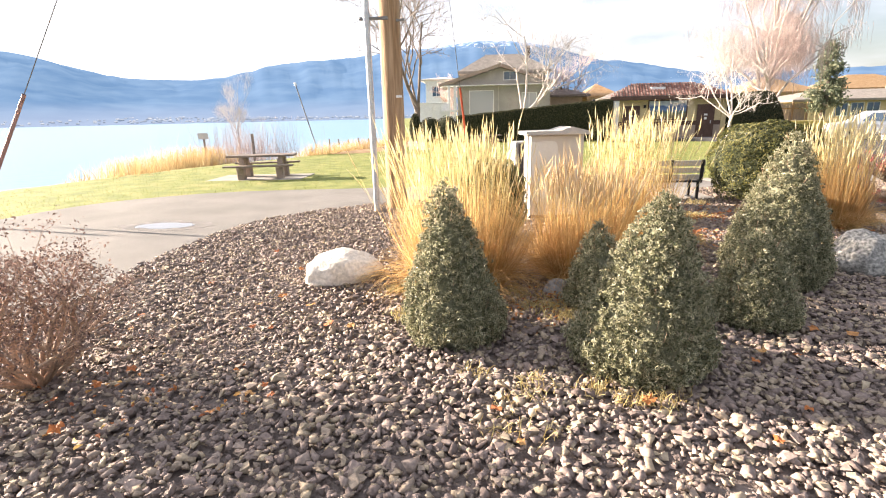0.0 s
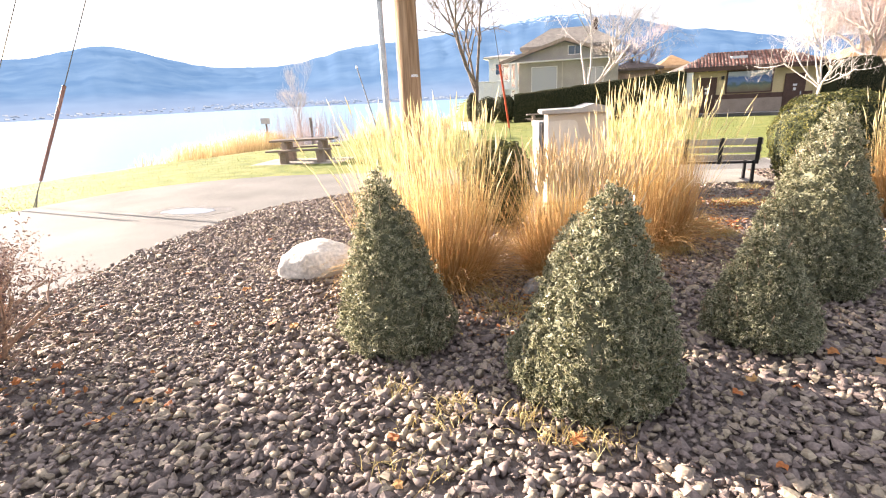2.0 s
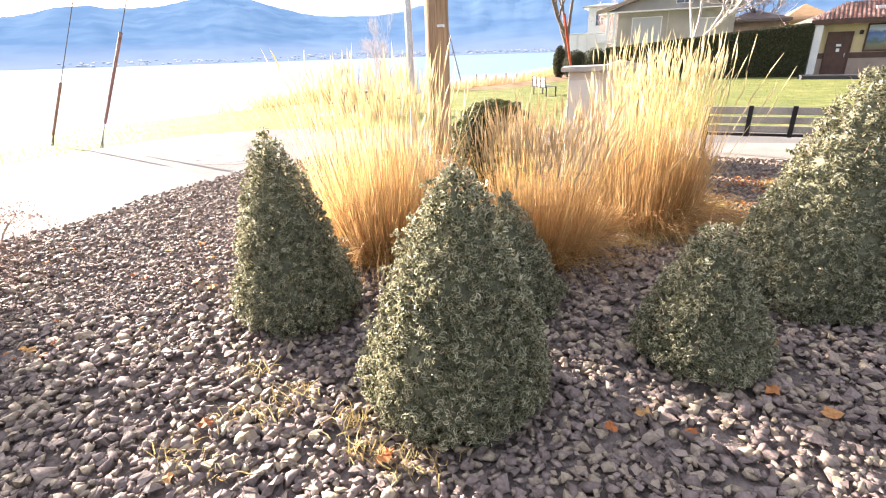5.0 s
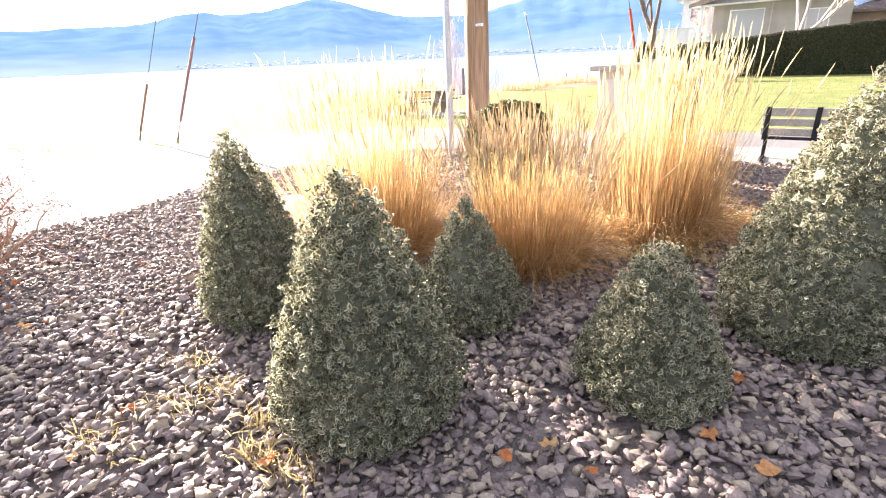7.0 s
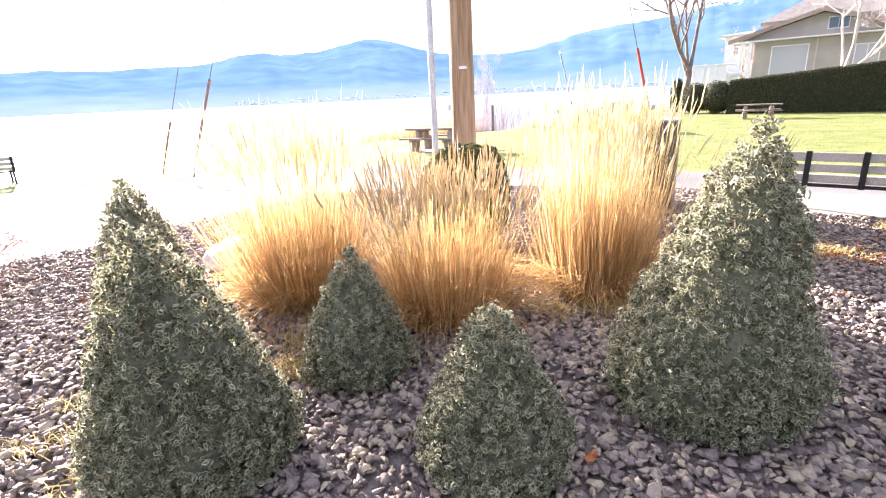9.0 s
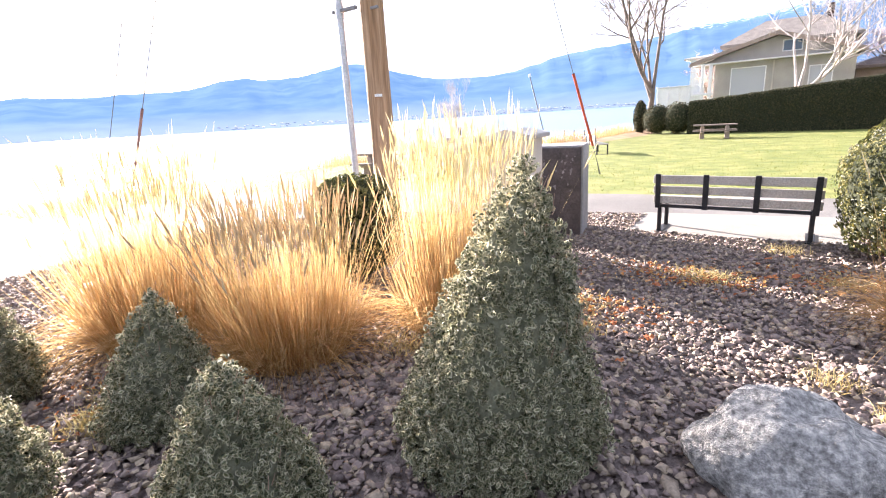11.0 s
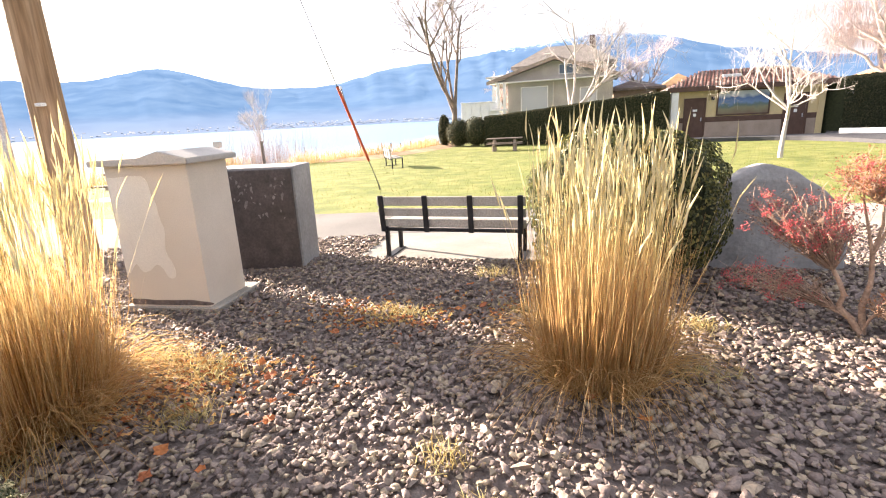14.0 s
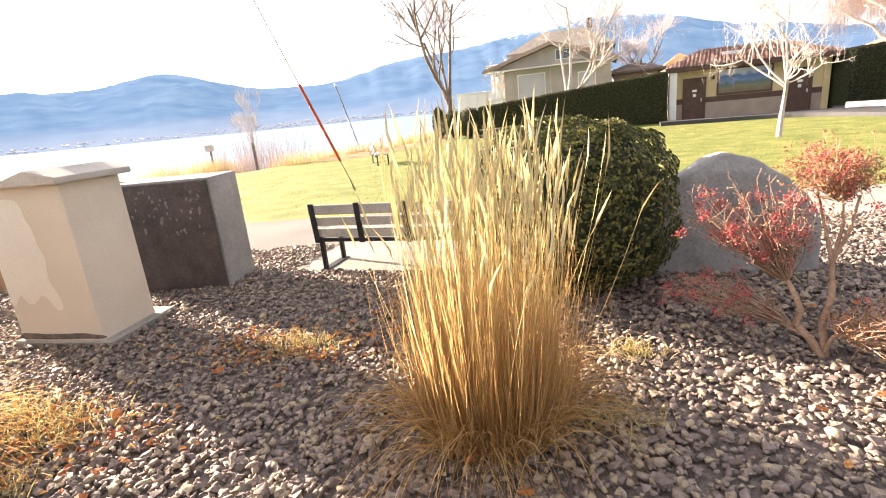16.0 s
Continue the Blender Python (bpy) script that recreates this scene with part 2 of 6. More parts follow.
M_glass = glassy("window_glass", (0.05, 0.085, 0.13))
M_curtain = glassy("curtained_glass", (0.40, 0.41, 0.41), 0.15)
M_puddle = glassy("puddle_water", (0.10, 0.10, 0.10), 0.02)

# lake water: small waves over dull blue
M_lake = glassy("lake_water", (0.12, 0.25, 0.37), 0.30)
M_lake.node_tree.nodes["Principled BSDF"].inputs["Specular IOR Level"].default_value = 0.28
ln, ll = M_lake.node_tree.nodes, M_lake.node_tree.links
lt = ln.new("ShaderNodeTexCoord")
lm = ln.new("ShaderNodeMapping")
lm.inputs["Scale"].default_value = (0.5, 1.1, 1)
lz = ln.new("ShaderNodeTexNoise")
lz.inputs["Scale"].default_value, lz.inputs["Detail"].default_value = 1.6, 5.0
lb = ln.new("ShaderNodeBump")
lb.inputs["Strength"].default_value, lb.inputs["Distance"].default_value = 0.5, 0.12
ll.new(lt.outputs["Object"], lm.inputs["Vector"])
ll.new(lm.outputs["Vector"], lz.inputs["Vector"])
ll.new(lz.outputs["Fac"], lb.inputs["Height"])
ll.new(lb.outputs["Normal"], ln["Principled BSDF"].inputs["Normal"])

# far hills: forest, bare slopes and snow, the blue air painted in as glowing colour
M_hill = bpy.data.materials.new("hazy_far_hills")
M_hill.use_nodes = True
hn, hl = M_hill.node_tree.nodes, M_hill.node_tree.links
hb = hn["Principled BSDF"]
ht = hn.new("ShaderNodeTexCoord")
hm2 = hn.new("ShaderNodeMapping")
hm2.inputs["Scale"].default_value = (1.0, 1.0, 1.3)
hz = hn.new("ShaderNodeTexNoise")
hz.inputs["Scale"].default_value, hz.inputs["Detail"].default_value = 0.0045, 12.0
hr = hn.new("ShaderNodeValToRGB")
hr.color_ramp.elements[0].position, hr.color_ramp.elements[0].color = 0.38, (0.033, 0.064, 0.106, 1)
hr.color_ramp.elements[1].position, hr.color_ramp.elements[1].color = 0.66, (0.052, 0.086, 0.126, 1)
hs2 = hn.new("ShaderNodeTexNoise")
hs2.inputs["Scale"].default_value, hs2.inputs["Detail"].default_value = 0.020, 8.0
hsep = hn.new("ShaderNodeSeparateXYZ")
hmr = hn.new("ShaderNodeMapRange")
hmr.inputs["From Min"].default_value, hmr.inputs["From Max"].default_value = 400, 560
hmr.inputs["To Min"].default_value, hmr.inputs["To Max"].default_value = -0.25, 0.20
hadd = hn.new("ShaderNodeMath")
hst = hn.new("ShaderNodeValToRGB")
hst.color_ramp.elements[0].position, hst.color_ramp.elements[1].position = 0.68, 0.78
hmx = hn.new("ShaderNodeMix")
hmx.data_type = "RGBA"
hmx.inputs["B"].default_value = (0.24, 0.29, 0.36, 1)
hl.new(ht.outputs["Object"], hm2.inputs["Vector"])
hl.new(hm2.outputs["Vector"], hz.inputs["Vector"])
hl.new(hm2.outputs["Vector"], hs2.inputs["Vector"])
hl.new(ht.outputs["Object"], hsep.inputs["Vector"])
hl.new(hsep.outputs["Z"], hmr.inputs["Value"])
hl.new(hs2.outputs["Fac"], hadd.inputs[0])
hl.new(hmr.outputs["Result"], hadd.inputs[1])
hl.new(hadd.outputs["Value"], hst.inputs["Fac"])
hl.new(hz.outputs["Fac"], hr.inputs["Fac"])
hl.new(hr.outputs["Color"], hmx.inputs["A"])
hl.new(hst.outputs["Color"], hmx.inputs["Factor"])
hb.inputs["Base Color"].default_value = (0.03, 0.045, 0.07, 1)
# paler low slopes: haze put into the colour, with pale fields and terraces
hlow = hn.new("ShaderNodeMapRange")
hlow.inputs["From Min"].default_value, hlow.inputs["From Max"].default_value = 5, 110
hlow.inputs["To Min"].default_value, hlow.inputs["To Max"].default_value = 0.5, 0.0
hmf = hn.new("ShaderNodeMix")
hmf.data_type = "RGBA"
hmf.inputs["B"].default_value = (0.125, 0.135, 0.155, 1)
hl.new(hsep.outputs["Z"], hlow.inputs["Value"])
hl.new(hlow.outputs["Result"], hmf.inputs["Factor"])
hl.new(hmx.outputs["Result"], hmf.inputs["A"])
# emission carries the hazy brightness; the hills are no light source
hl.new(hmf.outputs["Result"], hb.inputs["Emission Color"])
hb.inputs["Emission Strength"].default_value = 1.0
hb.inputs["Roughness"].default_value = 1.0
hb.inputs["Specular IOR Level"].default_value = 0.0


def mural_paint():
    """A painted panel: blue sky and water over dull green and brown land, by height and noise."""
    m = surf("mural_paint", (0.10, 0.16, 0.30), (0.32, 0.40, 0.52), 3, 0.6, 0.05, 20)
    n, l = m.node_tree.nodes, m.node_tree.links
    tc, sp, nz2, ad, rp2 = [n.new(k) for k in ("ShaderNodeTexCoord", "ShaderNodeSeparateXYZ", "ShaderNodeTexNoise", "ShaderNodeMath", "ShaderNodeValToRGB")]
    nz2.inputs["Scale"].default_value, nz2.inputs["Detail"].default_value = 1.6, 5
    l.new(tc.outputs["Object"], sp.inputs[0])
    l.new(tc.outputs["Object"], nz2.inputs["Vector"])
    ad.operation = "MULTIPLY_ADD"
    ad.inputs[1].default_value = 0.75
    l.new(nz2.outputs["Fac"], ad.inputs[0])
    l.new(sp.outputs["Z"], ad.inputs[2])
    mr = n.new("ShaderNodeMapRange")
    mr.inputs["From Min"].default_value, mr.inputs["From Max"].default_value = 1.6, 2.85
    l.new(ad.outputs[0], mr.inputs["Value"])
    l.new(mr.outputs["Result"], rp2.inputs["Fac"])
    cols = ((0.0, (0.16, 0.12, 0.08, 1)), (0.28, (0.20, 0.19, 0.12, 1)), (0.40, (0.10, 0.15, 0.14, 1)), (0.52, (0.14, 0.22, 0.38, 1)), (0.75, (0.09, 0.16, 0.34, 1)), (0.9, (0.50, 0.56, 0.64, 1)))
    rp2.color_ramp.elements[0].position, rp2.color_ramp.elements[0].color = cols[0]
    rp2.color_ramp.elements[1].position, rp2.color_ramp.elements[1].color = cols[-1]
    for p, c in cols[1:-1]:
        e = rp2.color_ramp.elements.new(p)
        e.color = c
    l.new(rp2.outputs["Color"], n["Principled BSDF"].inputs["Base Color"])
    return m


M_mural = mural_paint()

# ---- mesh helpers ----
rng = np.random.default_rng(7)


def np_mesh(name, v, f, material, smooth=False):
    """A mesh from vertex and face arrays (all faces with the same number of corners)."""
    v, f = np.asarray(v, np.float32), np.asarray(f, np.int32)
    k = f.shape[1]
    me = bpy.data.meshes.new(name)
    me.vertices.add(len(v))
    me.vertices.foreach_set("co", v.ravel())
    me.loops.add(f.size)
    me.loops.foreach_set("vertex_index", f.ravel())
    me.polygons.add(len(f))
    me.polygons.foreach_set("loop_start", np.arange(0, f.size, k, dtype=np.int32))
    me.polygons.foreach_set("use_smooth", np.full(len(f), smooth))
    me.update(calc_edges=True)
    me.validate()
    me.materials.append(material)
    return me


def np_part(name, v, f, material, parent=None, label="", smooth=False):
    ob = new(name, np_mesh(name, v, f, material, smooth))
    ob.parent = parent
    return tagged(ob, label)


def part(name, bm, material, parent=None, label="", smooth=False):
    me = bpy.data.meshes.new(name)
    bmesh.ops.recalc_face_normals(bm, faces=bm.faces)
    if smooth:
        for fc in bm.faces:
            fc.smooth = True
    bm.to_mesh(me)
    bm.free()
    me.materials.append(material)
    ob = new(name, me)
    ob.parent = parent
    return tagged(ob, label)


def empty(name, m, label, category, group="", kind=""):
    ob = new(name)
    ob.matrix_world = m
    return tagged(ob, label, category, group, kind)


def box(x0, y0, z0, x1, y1, z1, bevel=0.0, bm=None, seg=1):
    bm = bm or bmesh.new()
    r = bmesh.ops.create_cube(bm, size=1)
    vs = r["verts"]
    for q in vs:
        q.co = Vector(((x0 + x1) / 2 + q.co.x * (x1 - x0), (y0 + y1) / 2 + q.co.y * (y1 - y0), (z0 + z1) / 2 + q.co.z * (z1 - z0)))
    if bevel:
        es = list({e for q in vs for e in q.link_edges})
        bmesh.ops.bevel(bm, geom=es, offset=bevel, segments=seg, affect="EDGES", profile=0.7)
    return bm


def tubes(lines, sides=5):
    """Tapered tubes along polylines; a line is a list of (point, radius)."""
    vs, fs = [], []
    ang = np.arange(sides) * 2 * math.pi / sides
    for line in lines:
        base = len(vs)
        n = len(line)
        for i, (p, r) in enumerate(line):
            a = Vector(line[max(i - 1, 0)][0])
            b = Vector(line[min(i + 1, n - 1)][0])
            d = (b - a).normalized()
            u = d.cross(Vector((0.3, 0.91, 0.27))).normalized()
            w = d.cross(u)
            for t in ang:
                vs.append(Vector(p) + (u * math.cos(t) + w * math.sin(t)) * r)
        for i in range(n - 1):
            for j in range(sides):
                k = (j + 1) % sides
                fs.append((base + i * sides + j, base + i * sides + k, base + (i + 1) * sides + k, base + (i + 1) * sides + j))
    return np.array([tuple(q) for q in vs]), np.array(fs)


def leaves(points, normals, size, spread=0.7, fold=0.25, slim=0.6, seed=1):
    """Small folded leaves (six corners, four faces each as two quads) at the points, facing roughly along the normals."""
    g = np.random.default_rng(seed)
    n = len(points)
    nm = normals + g.normal(0, spread, (n, 3))
    nm /= np.linalg.norm(nm, axis=1, keepdims=True) + 1e-9
    t = np.cross(nm, g.normal(0, 1, (n, 3)))
    t /= np.linalg.norm(t, axis=1, keepdims=True) + 1e-9
    b = np.cross(nm, t)
    s = size * g.uniform(0.65, 1.35, (n, 1))
    up = nm * s * fold
    c = np.stack([points - t * s * 0.5, points - t * s * 0.05 + b * s * slim * 0.5 + up, points + t * s * 0.38 + b * s * slim * 0.3 + up,
                  points + t * s * 0.55, points + t * s * 0.38 - b * s * slim * 0.3 + up, points - t * s * 0.05 - b * s * slim * 0.5 + up], 1)
    base = np.arange(n)[:, None] * 6
    f = np.concatenate([base + np.array([[0, 1, 2, 3]]), base + np.array([[0, 3, 4, 5]])], 0)
    return c.reshape(-1, 3), f


def blades(roots, heads, width, bow, seed=1, seg=4):
    """Narrow curved ribbons from roots to heads, bowed by the offsets bow."""
    g = np.random.default_rng(seed)
    n = len(roots)
    side = np.cross(heads - roots, g.normal(0, 1, (n, 3)))
    side /= np.linalg.norm(side, axis=1, keepdims=True) + 1e-9
    rows = []
    for i in range(seg + 1):
        t = i / seg
        p = roots + (heads - roots) * t + bow * (4 * t * (1 - t))
        w = width * (1 - 0.8 * t) * 0.5
        rows += [p + side * w, p - side * w]
    v = np.stack(rows, 1).reshape(-1, 3)
    base = np.arange(n)[:, None] * (2 * (seg + 1))
    f = np.concatenate([base + np.array([[2 * i, 2 * i + 1, 2 * i + 3, 2 * i + 2]]) for i in range(seg)], 0)
    return v, f


def rock_mesh(sx, sy, sz, seed, detail=4, rough=0.16, flat=0.35):
    bm = bmesh.new()
    bmesh.ops.create_icosphere(bm, subdivisions=detail, radius=1)
    o = Vector((seed * 3.7, seed * 1.3, seed * 2.1))
    for q in bm.verts:
        d = q.co.normalized()
        k = 1 + rough * 1.6 * noise.noise(d * 1.1 + o) + rough * noise.noise(d * 2.3 + o) + rough * 0.35 * noise.noise(d * 6 + o) + rough * 0.12 * noise.noise(d * 17 + o)
        p = d * k
        p.z = max(p.z, -flat)
        q.co = Vector((p.x * sx, p.y * sy, p.z * sz))
    return bm


def smoothed(pts, n=6):
    """Catmull-Rom through plan points."""
    p = [Vector((*q, 0)) for q in pts]
    out = []
    for i in range(len(p) - 1):
        a, b, c, d = p[max(i - 1, 0)], p[i], p[i + 1], p[min(i + 2, len(p) - 1)]
        for k in range(n):
            t = k / n
            q = 0.5 * ((2 * b) + (c - a) * t + (2 * a - 5 * b + 4 * c - d) * t * t + (3 * b - a - 3 * c + d) * t ** 3)
            out.append((q.x, q.y))
    out.append((p[-1].x, p[-1].y))
    return out


def slab(points, z0, z1):
    bm = bmesh.new()
    fc = bm.faces.new([bm.verts.new((x, y, z0)) for x, y in points])
    r = bmesh.ops.extrude_face_region(bm, geom=[fc])
    for q in r["geom"]:
        if isinstance(q, bmesh.types.BMVert):
            q.co.z = z1
    bmesh.ops.triangulate(bm, faces=[f for f in bm.faces if len(f.verts) > 4])
    return bm


def inside(px, py, poly):
    poly = np.array(poly)
    x1, y1 = poly[:, 0], poly[:, 1]
    x2, y2 = np.roll(x1, -1), np.roll(y1, -1)
    hit = np.zeros(len(px), bool)
    for a, b, c, d in zip(x1, y1, x2, y2):
        hit ^= ((b > py) != (d > py)) & (px < (c - a) * (py - b) / (d - b + 1e-12) + a)
    return hit


# ---- plan ----
PATH_OUT = smoothed([(-9.4, -9), (-9.4, 3.3), (-9.5, 6.2), (-8.9, 8.8), (-7.4, 10.2), (-5.9, 10.8), (-3.0, 11.15), (0.2, 11.75), (1.5, 11.98), (5.0, 12.4), (9.4, 12.95)])
PATH_IN = smoothed([(9.9, 11.0), (8.6, 10.86), (5.0, 10.15), (2.2, 9.7), (1.2, 9.4), (-0.6, 8.9), (-2.4, 8.05), (-3.5, 7.1), (-4.0, 5.8), (-4.05, 4.2), (-3.85, 2.8), (-4.0, 1.5), (-4.1, -9)])
BED = [p for p in PATH_IN if p[1] > -3.9] + [(-4.1, -4), (12, -4), (12, 10.9)]
SHORE_Y = (-400, 5, 12, 19.5, 23.5, 29, 37, 46, 60, 200, 2500)
SHORE_X = (-17, -16.6, -15.6, -13.6, -11.4, -9.6, -8.2, -8.6, -11.5, -36, -440)


def shore(y):
    return np.interp(y, SHORE_Y, SHORE_X)


def land(x, y):
    """Height of the ground sheet."""
    x, y = np.asarray(x, float), np.asarray(y, float)
    z = -0.10 - 0.2 * np.clip((y - 13) / 20, 0, 1) - 0.12 * np.clip((-9.5 - x) / 6, 0, 1)
    d = x - shore(y)
    z = z - 1.6 * np.clip((0.9 - d) / 3.0, 0, 1)
    bed = (x > -4.4) & (x < 12) & (y > -4) & (y < 10.2)
    return z - 0.10 * bed


# ---- the setting ----
gx = np.concatenate([np.linspace(-3000, -560, 6), np.linspace(-500, -55, 60), np.linspace(-50, -22, 12), np.arange(-21, 14, 0.5), np.linspace(14, 60, 24), np.linspace(80, 3000, 8)])
gy = np.concatenate([np.linspace(-600, -30, 8), np.arange(-25, 50, 0.75), np.linspace(52, 120, 20), np.linspace(140, 2500, 50)])
GX, GY = np.meshgrid(gx, gy)
GZ = land(GX, GY)
idx = np.arange(GX.size).reshape(GX.shape)
gf = np.stack([idx[:-1, :-1], idx[:-1, 1:], idx[1:, 1:], idx[1:, :-1]], -1).reshape(-1, 4)
ground = np_part("ground", np.stack([GX, GY, GZ], -1).reshape(-1, 3), gf, M_lawn, smooth=True)
tagged(ground, "mown yellow-green winter lawn running down to the lake", "lawn", kind="structure")

lake = part("water", slab([(-6500, -1500), (1500, -1500), (1500, 6000), (-6500, 6000)], -1.3, -1.2), M_lake)
tagged(lake, "bright rippled blue lake under a low sun", "lake", kind="structure")

path = part("pavement", slab(PATH_OUT + PATH_IN, -0.30, -0.085), M_asphalt)
tagged(path, "worn grey asphalt lakeside path curving round the bed", "path", kind="structure")
walk_slab = part("pavement", slab([(6.2, 10.4), (8.6, 10.87), (12.5, 11.2), (30, 13.2), (30, 15.2), (9.4, 13.0), (6.0, 12.5)], -0.26, -0.079), M_concrete)
tagged(walk_slab, "pale concrete walk beyond the gravel bed", "pavement", kind="structure")
lot_edge = smoothed([(10.4, 13.2), (10.9, 14.3), (12.6, 17.6), (15.3, 21.6), (17.2, 26.5), (16.6, 31.5), (14.5, 34.2), (9.0, 35.0)])
road = part("road", slab(lot_edge + [(9.0, 36.1), (17.5, 36.1), (19, 40), (60, 41), (60, 14.0), (30, 15.0)], -0.45, -0.092), M_asphalt_dark)
tagged(road, "dark asphalt drive and parking area", "road", kind="structure")
bench_slab = part("pavement", slab([(2.36, 8.52), (4.9, 8.62), (4.9, 10.3), (2.3, 9.86)], -0.25, -0.018), M_concrete)
tagged(bench_slab, "pale concrete pad under the bench", "pavement", kind="structure")

bed = part("gravel_bed", slab(BED, -0.25, -0.035), M_soil)
tagged(bed, "planting bed of crushed grey and mauve rock", "gravel bed", kind="structure")

# far hills round the lake; the unseen ones behind are added for reflections
az = np.radians(np.linspace(-180, 180, 880))


def crest(a):
    """Elevation of the skyline in degrees over the azimuth in degrees, to the left of the y axis."""
    g = lambda c, w: np.exp(-((a - c) / w) ** 2)
    e = 4.0 - 1.0 * np.clip((-8 - a) / 20, 0, 1) - 0.5 * np.clip((a - 60) / 20, 0, 1)
    e = e + 2.1 * g(45.5, 6) + 1.0 * g(57, 4) + 1.5 * g(20.5, 6) + 3.5 * np.where(a > -1, g(-1, 15), g(-1, 11))
    e = e + 0.95 * g(10.5, 5.5) + 0.3 * g(-2, 6) + 0.65 * g(-16, 6) + 0.4 * np.clip((-20 - a) / 6, 0, 1)
    return e


deg = np.degrees(az)
E = crest(deg)
for k, (fr, amp) in enumerate(((0.22, 0.22), (0.7, 0.12), (2.2, 0.05))):
    E = E + amp * np.array([noise.noise(Vector((d * fr, k * 5.0, 0))) for d in deg])
rad = np.array([2300, 2420, 2600, 2800, 3050, 3300, 3600, 3900, 4200, 4500, 4900])
rise = np.array([-0.02, 0.015, 0.10, 0.17, 0.30, 0.42, 0.58, 0.72, 0.87, 1.0, 0.80])
hv = []
for i, r in enumerate(rad):
    wob = np.array([noise.noise(Vector((d * 0.35, i * 0.9, 3))) + 0.5 * noise.noise(Vector((d * 1.1, i * 1.7, 9))) for d in deg])
    k = rise[i] * (1 + 0.10 * wob * (rise[i] < 0.95))
    hv.append(np.stack([-np.sin(az) * r, np.cos(az) * r, np.tan(np.radians(E)) * 4500 * k + 0.4], -1))
hv = np.array(hv)
hi = np.arange(hv.shape[0] * hv.shape[1]).reshape(hv.shape[:2])
hf = np.stack([hi[:-1, :-1], hi[:-1, 1:], hi[1:, 1:], hi[1:, :-1]], -1).reshape(-1, 4)
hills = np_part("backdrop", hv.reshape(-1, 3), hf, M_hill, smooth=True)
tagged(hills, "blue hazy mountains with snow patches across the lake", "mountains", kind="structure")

# ---- planting bed: shrubs and grasses ----
def profile(u, bulge):
    """Relative radius of a clipped cone at relative height u."""
    return np.where(u < 0.12, 0.80 + 1.5 * u, np.clip(1 - (u - 0.12) / 0.88, 0, 1) ** bulge * 0.98) + 0.05 * (1 - u)


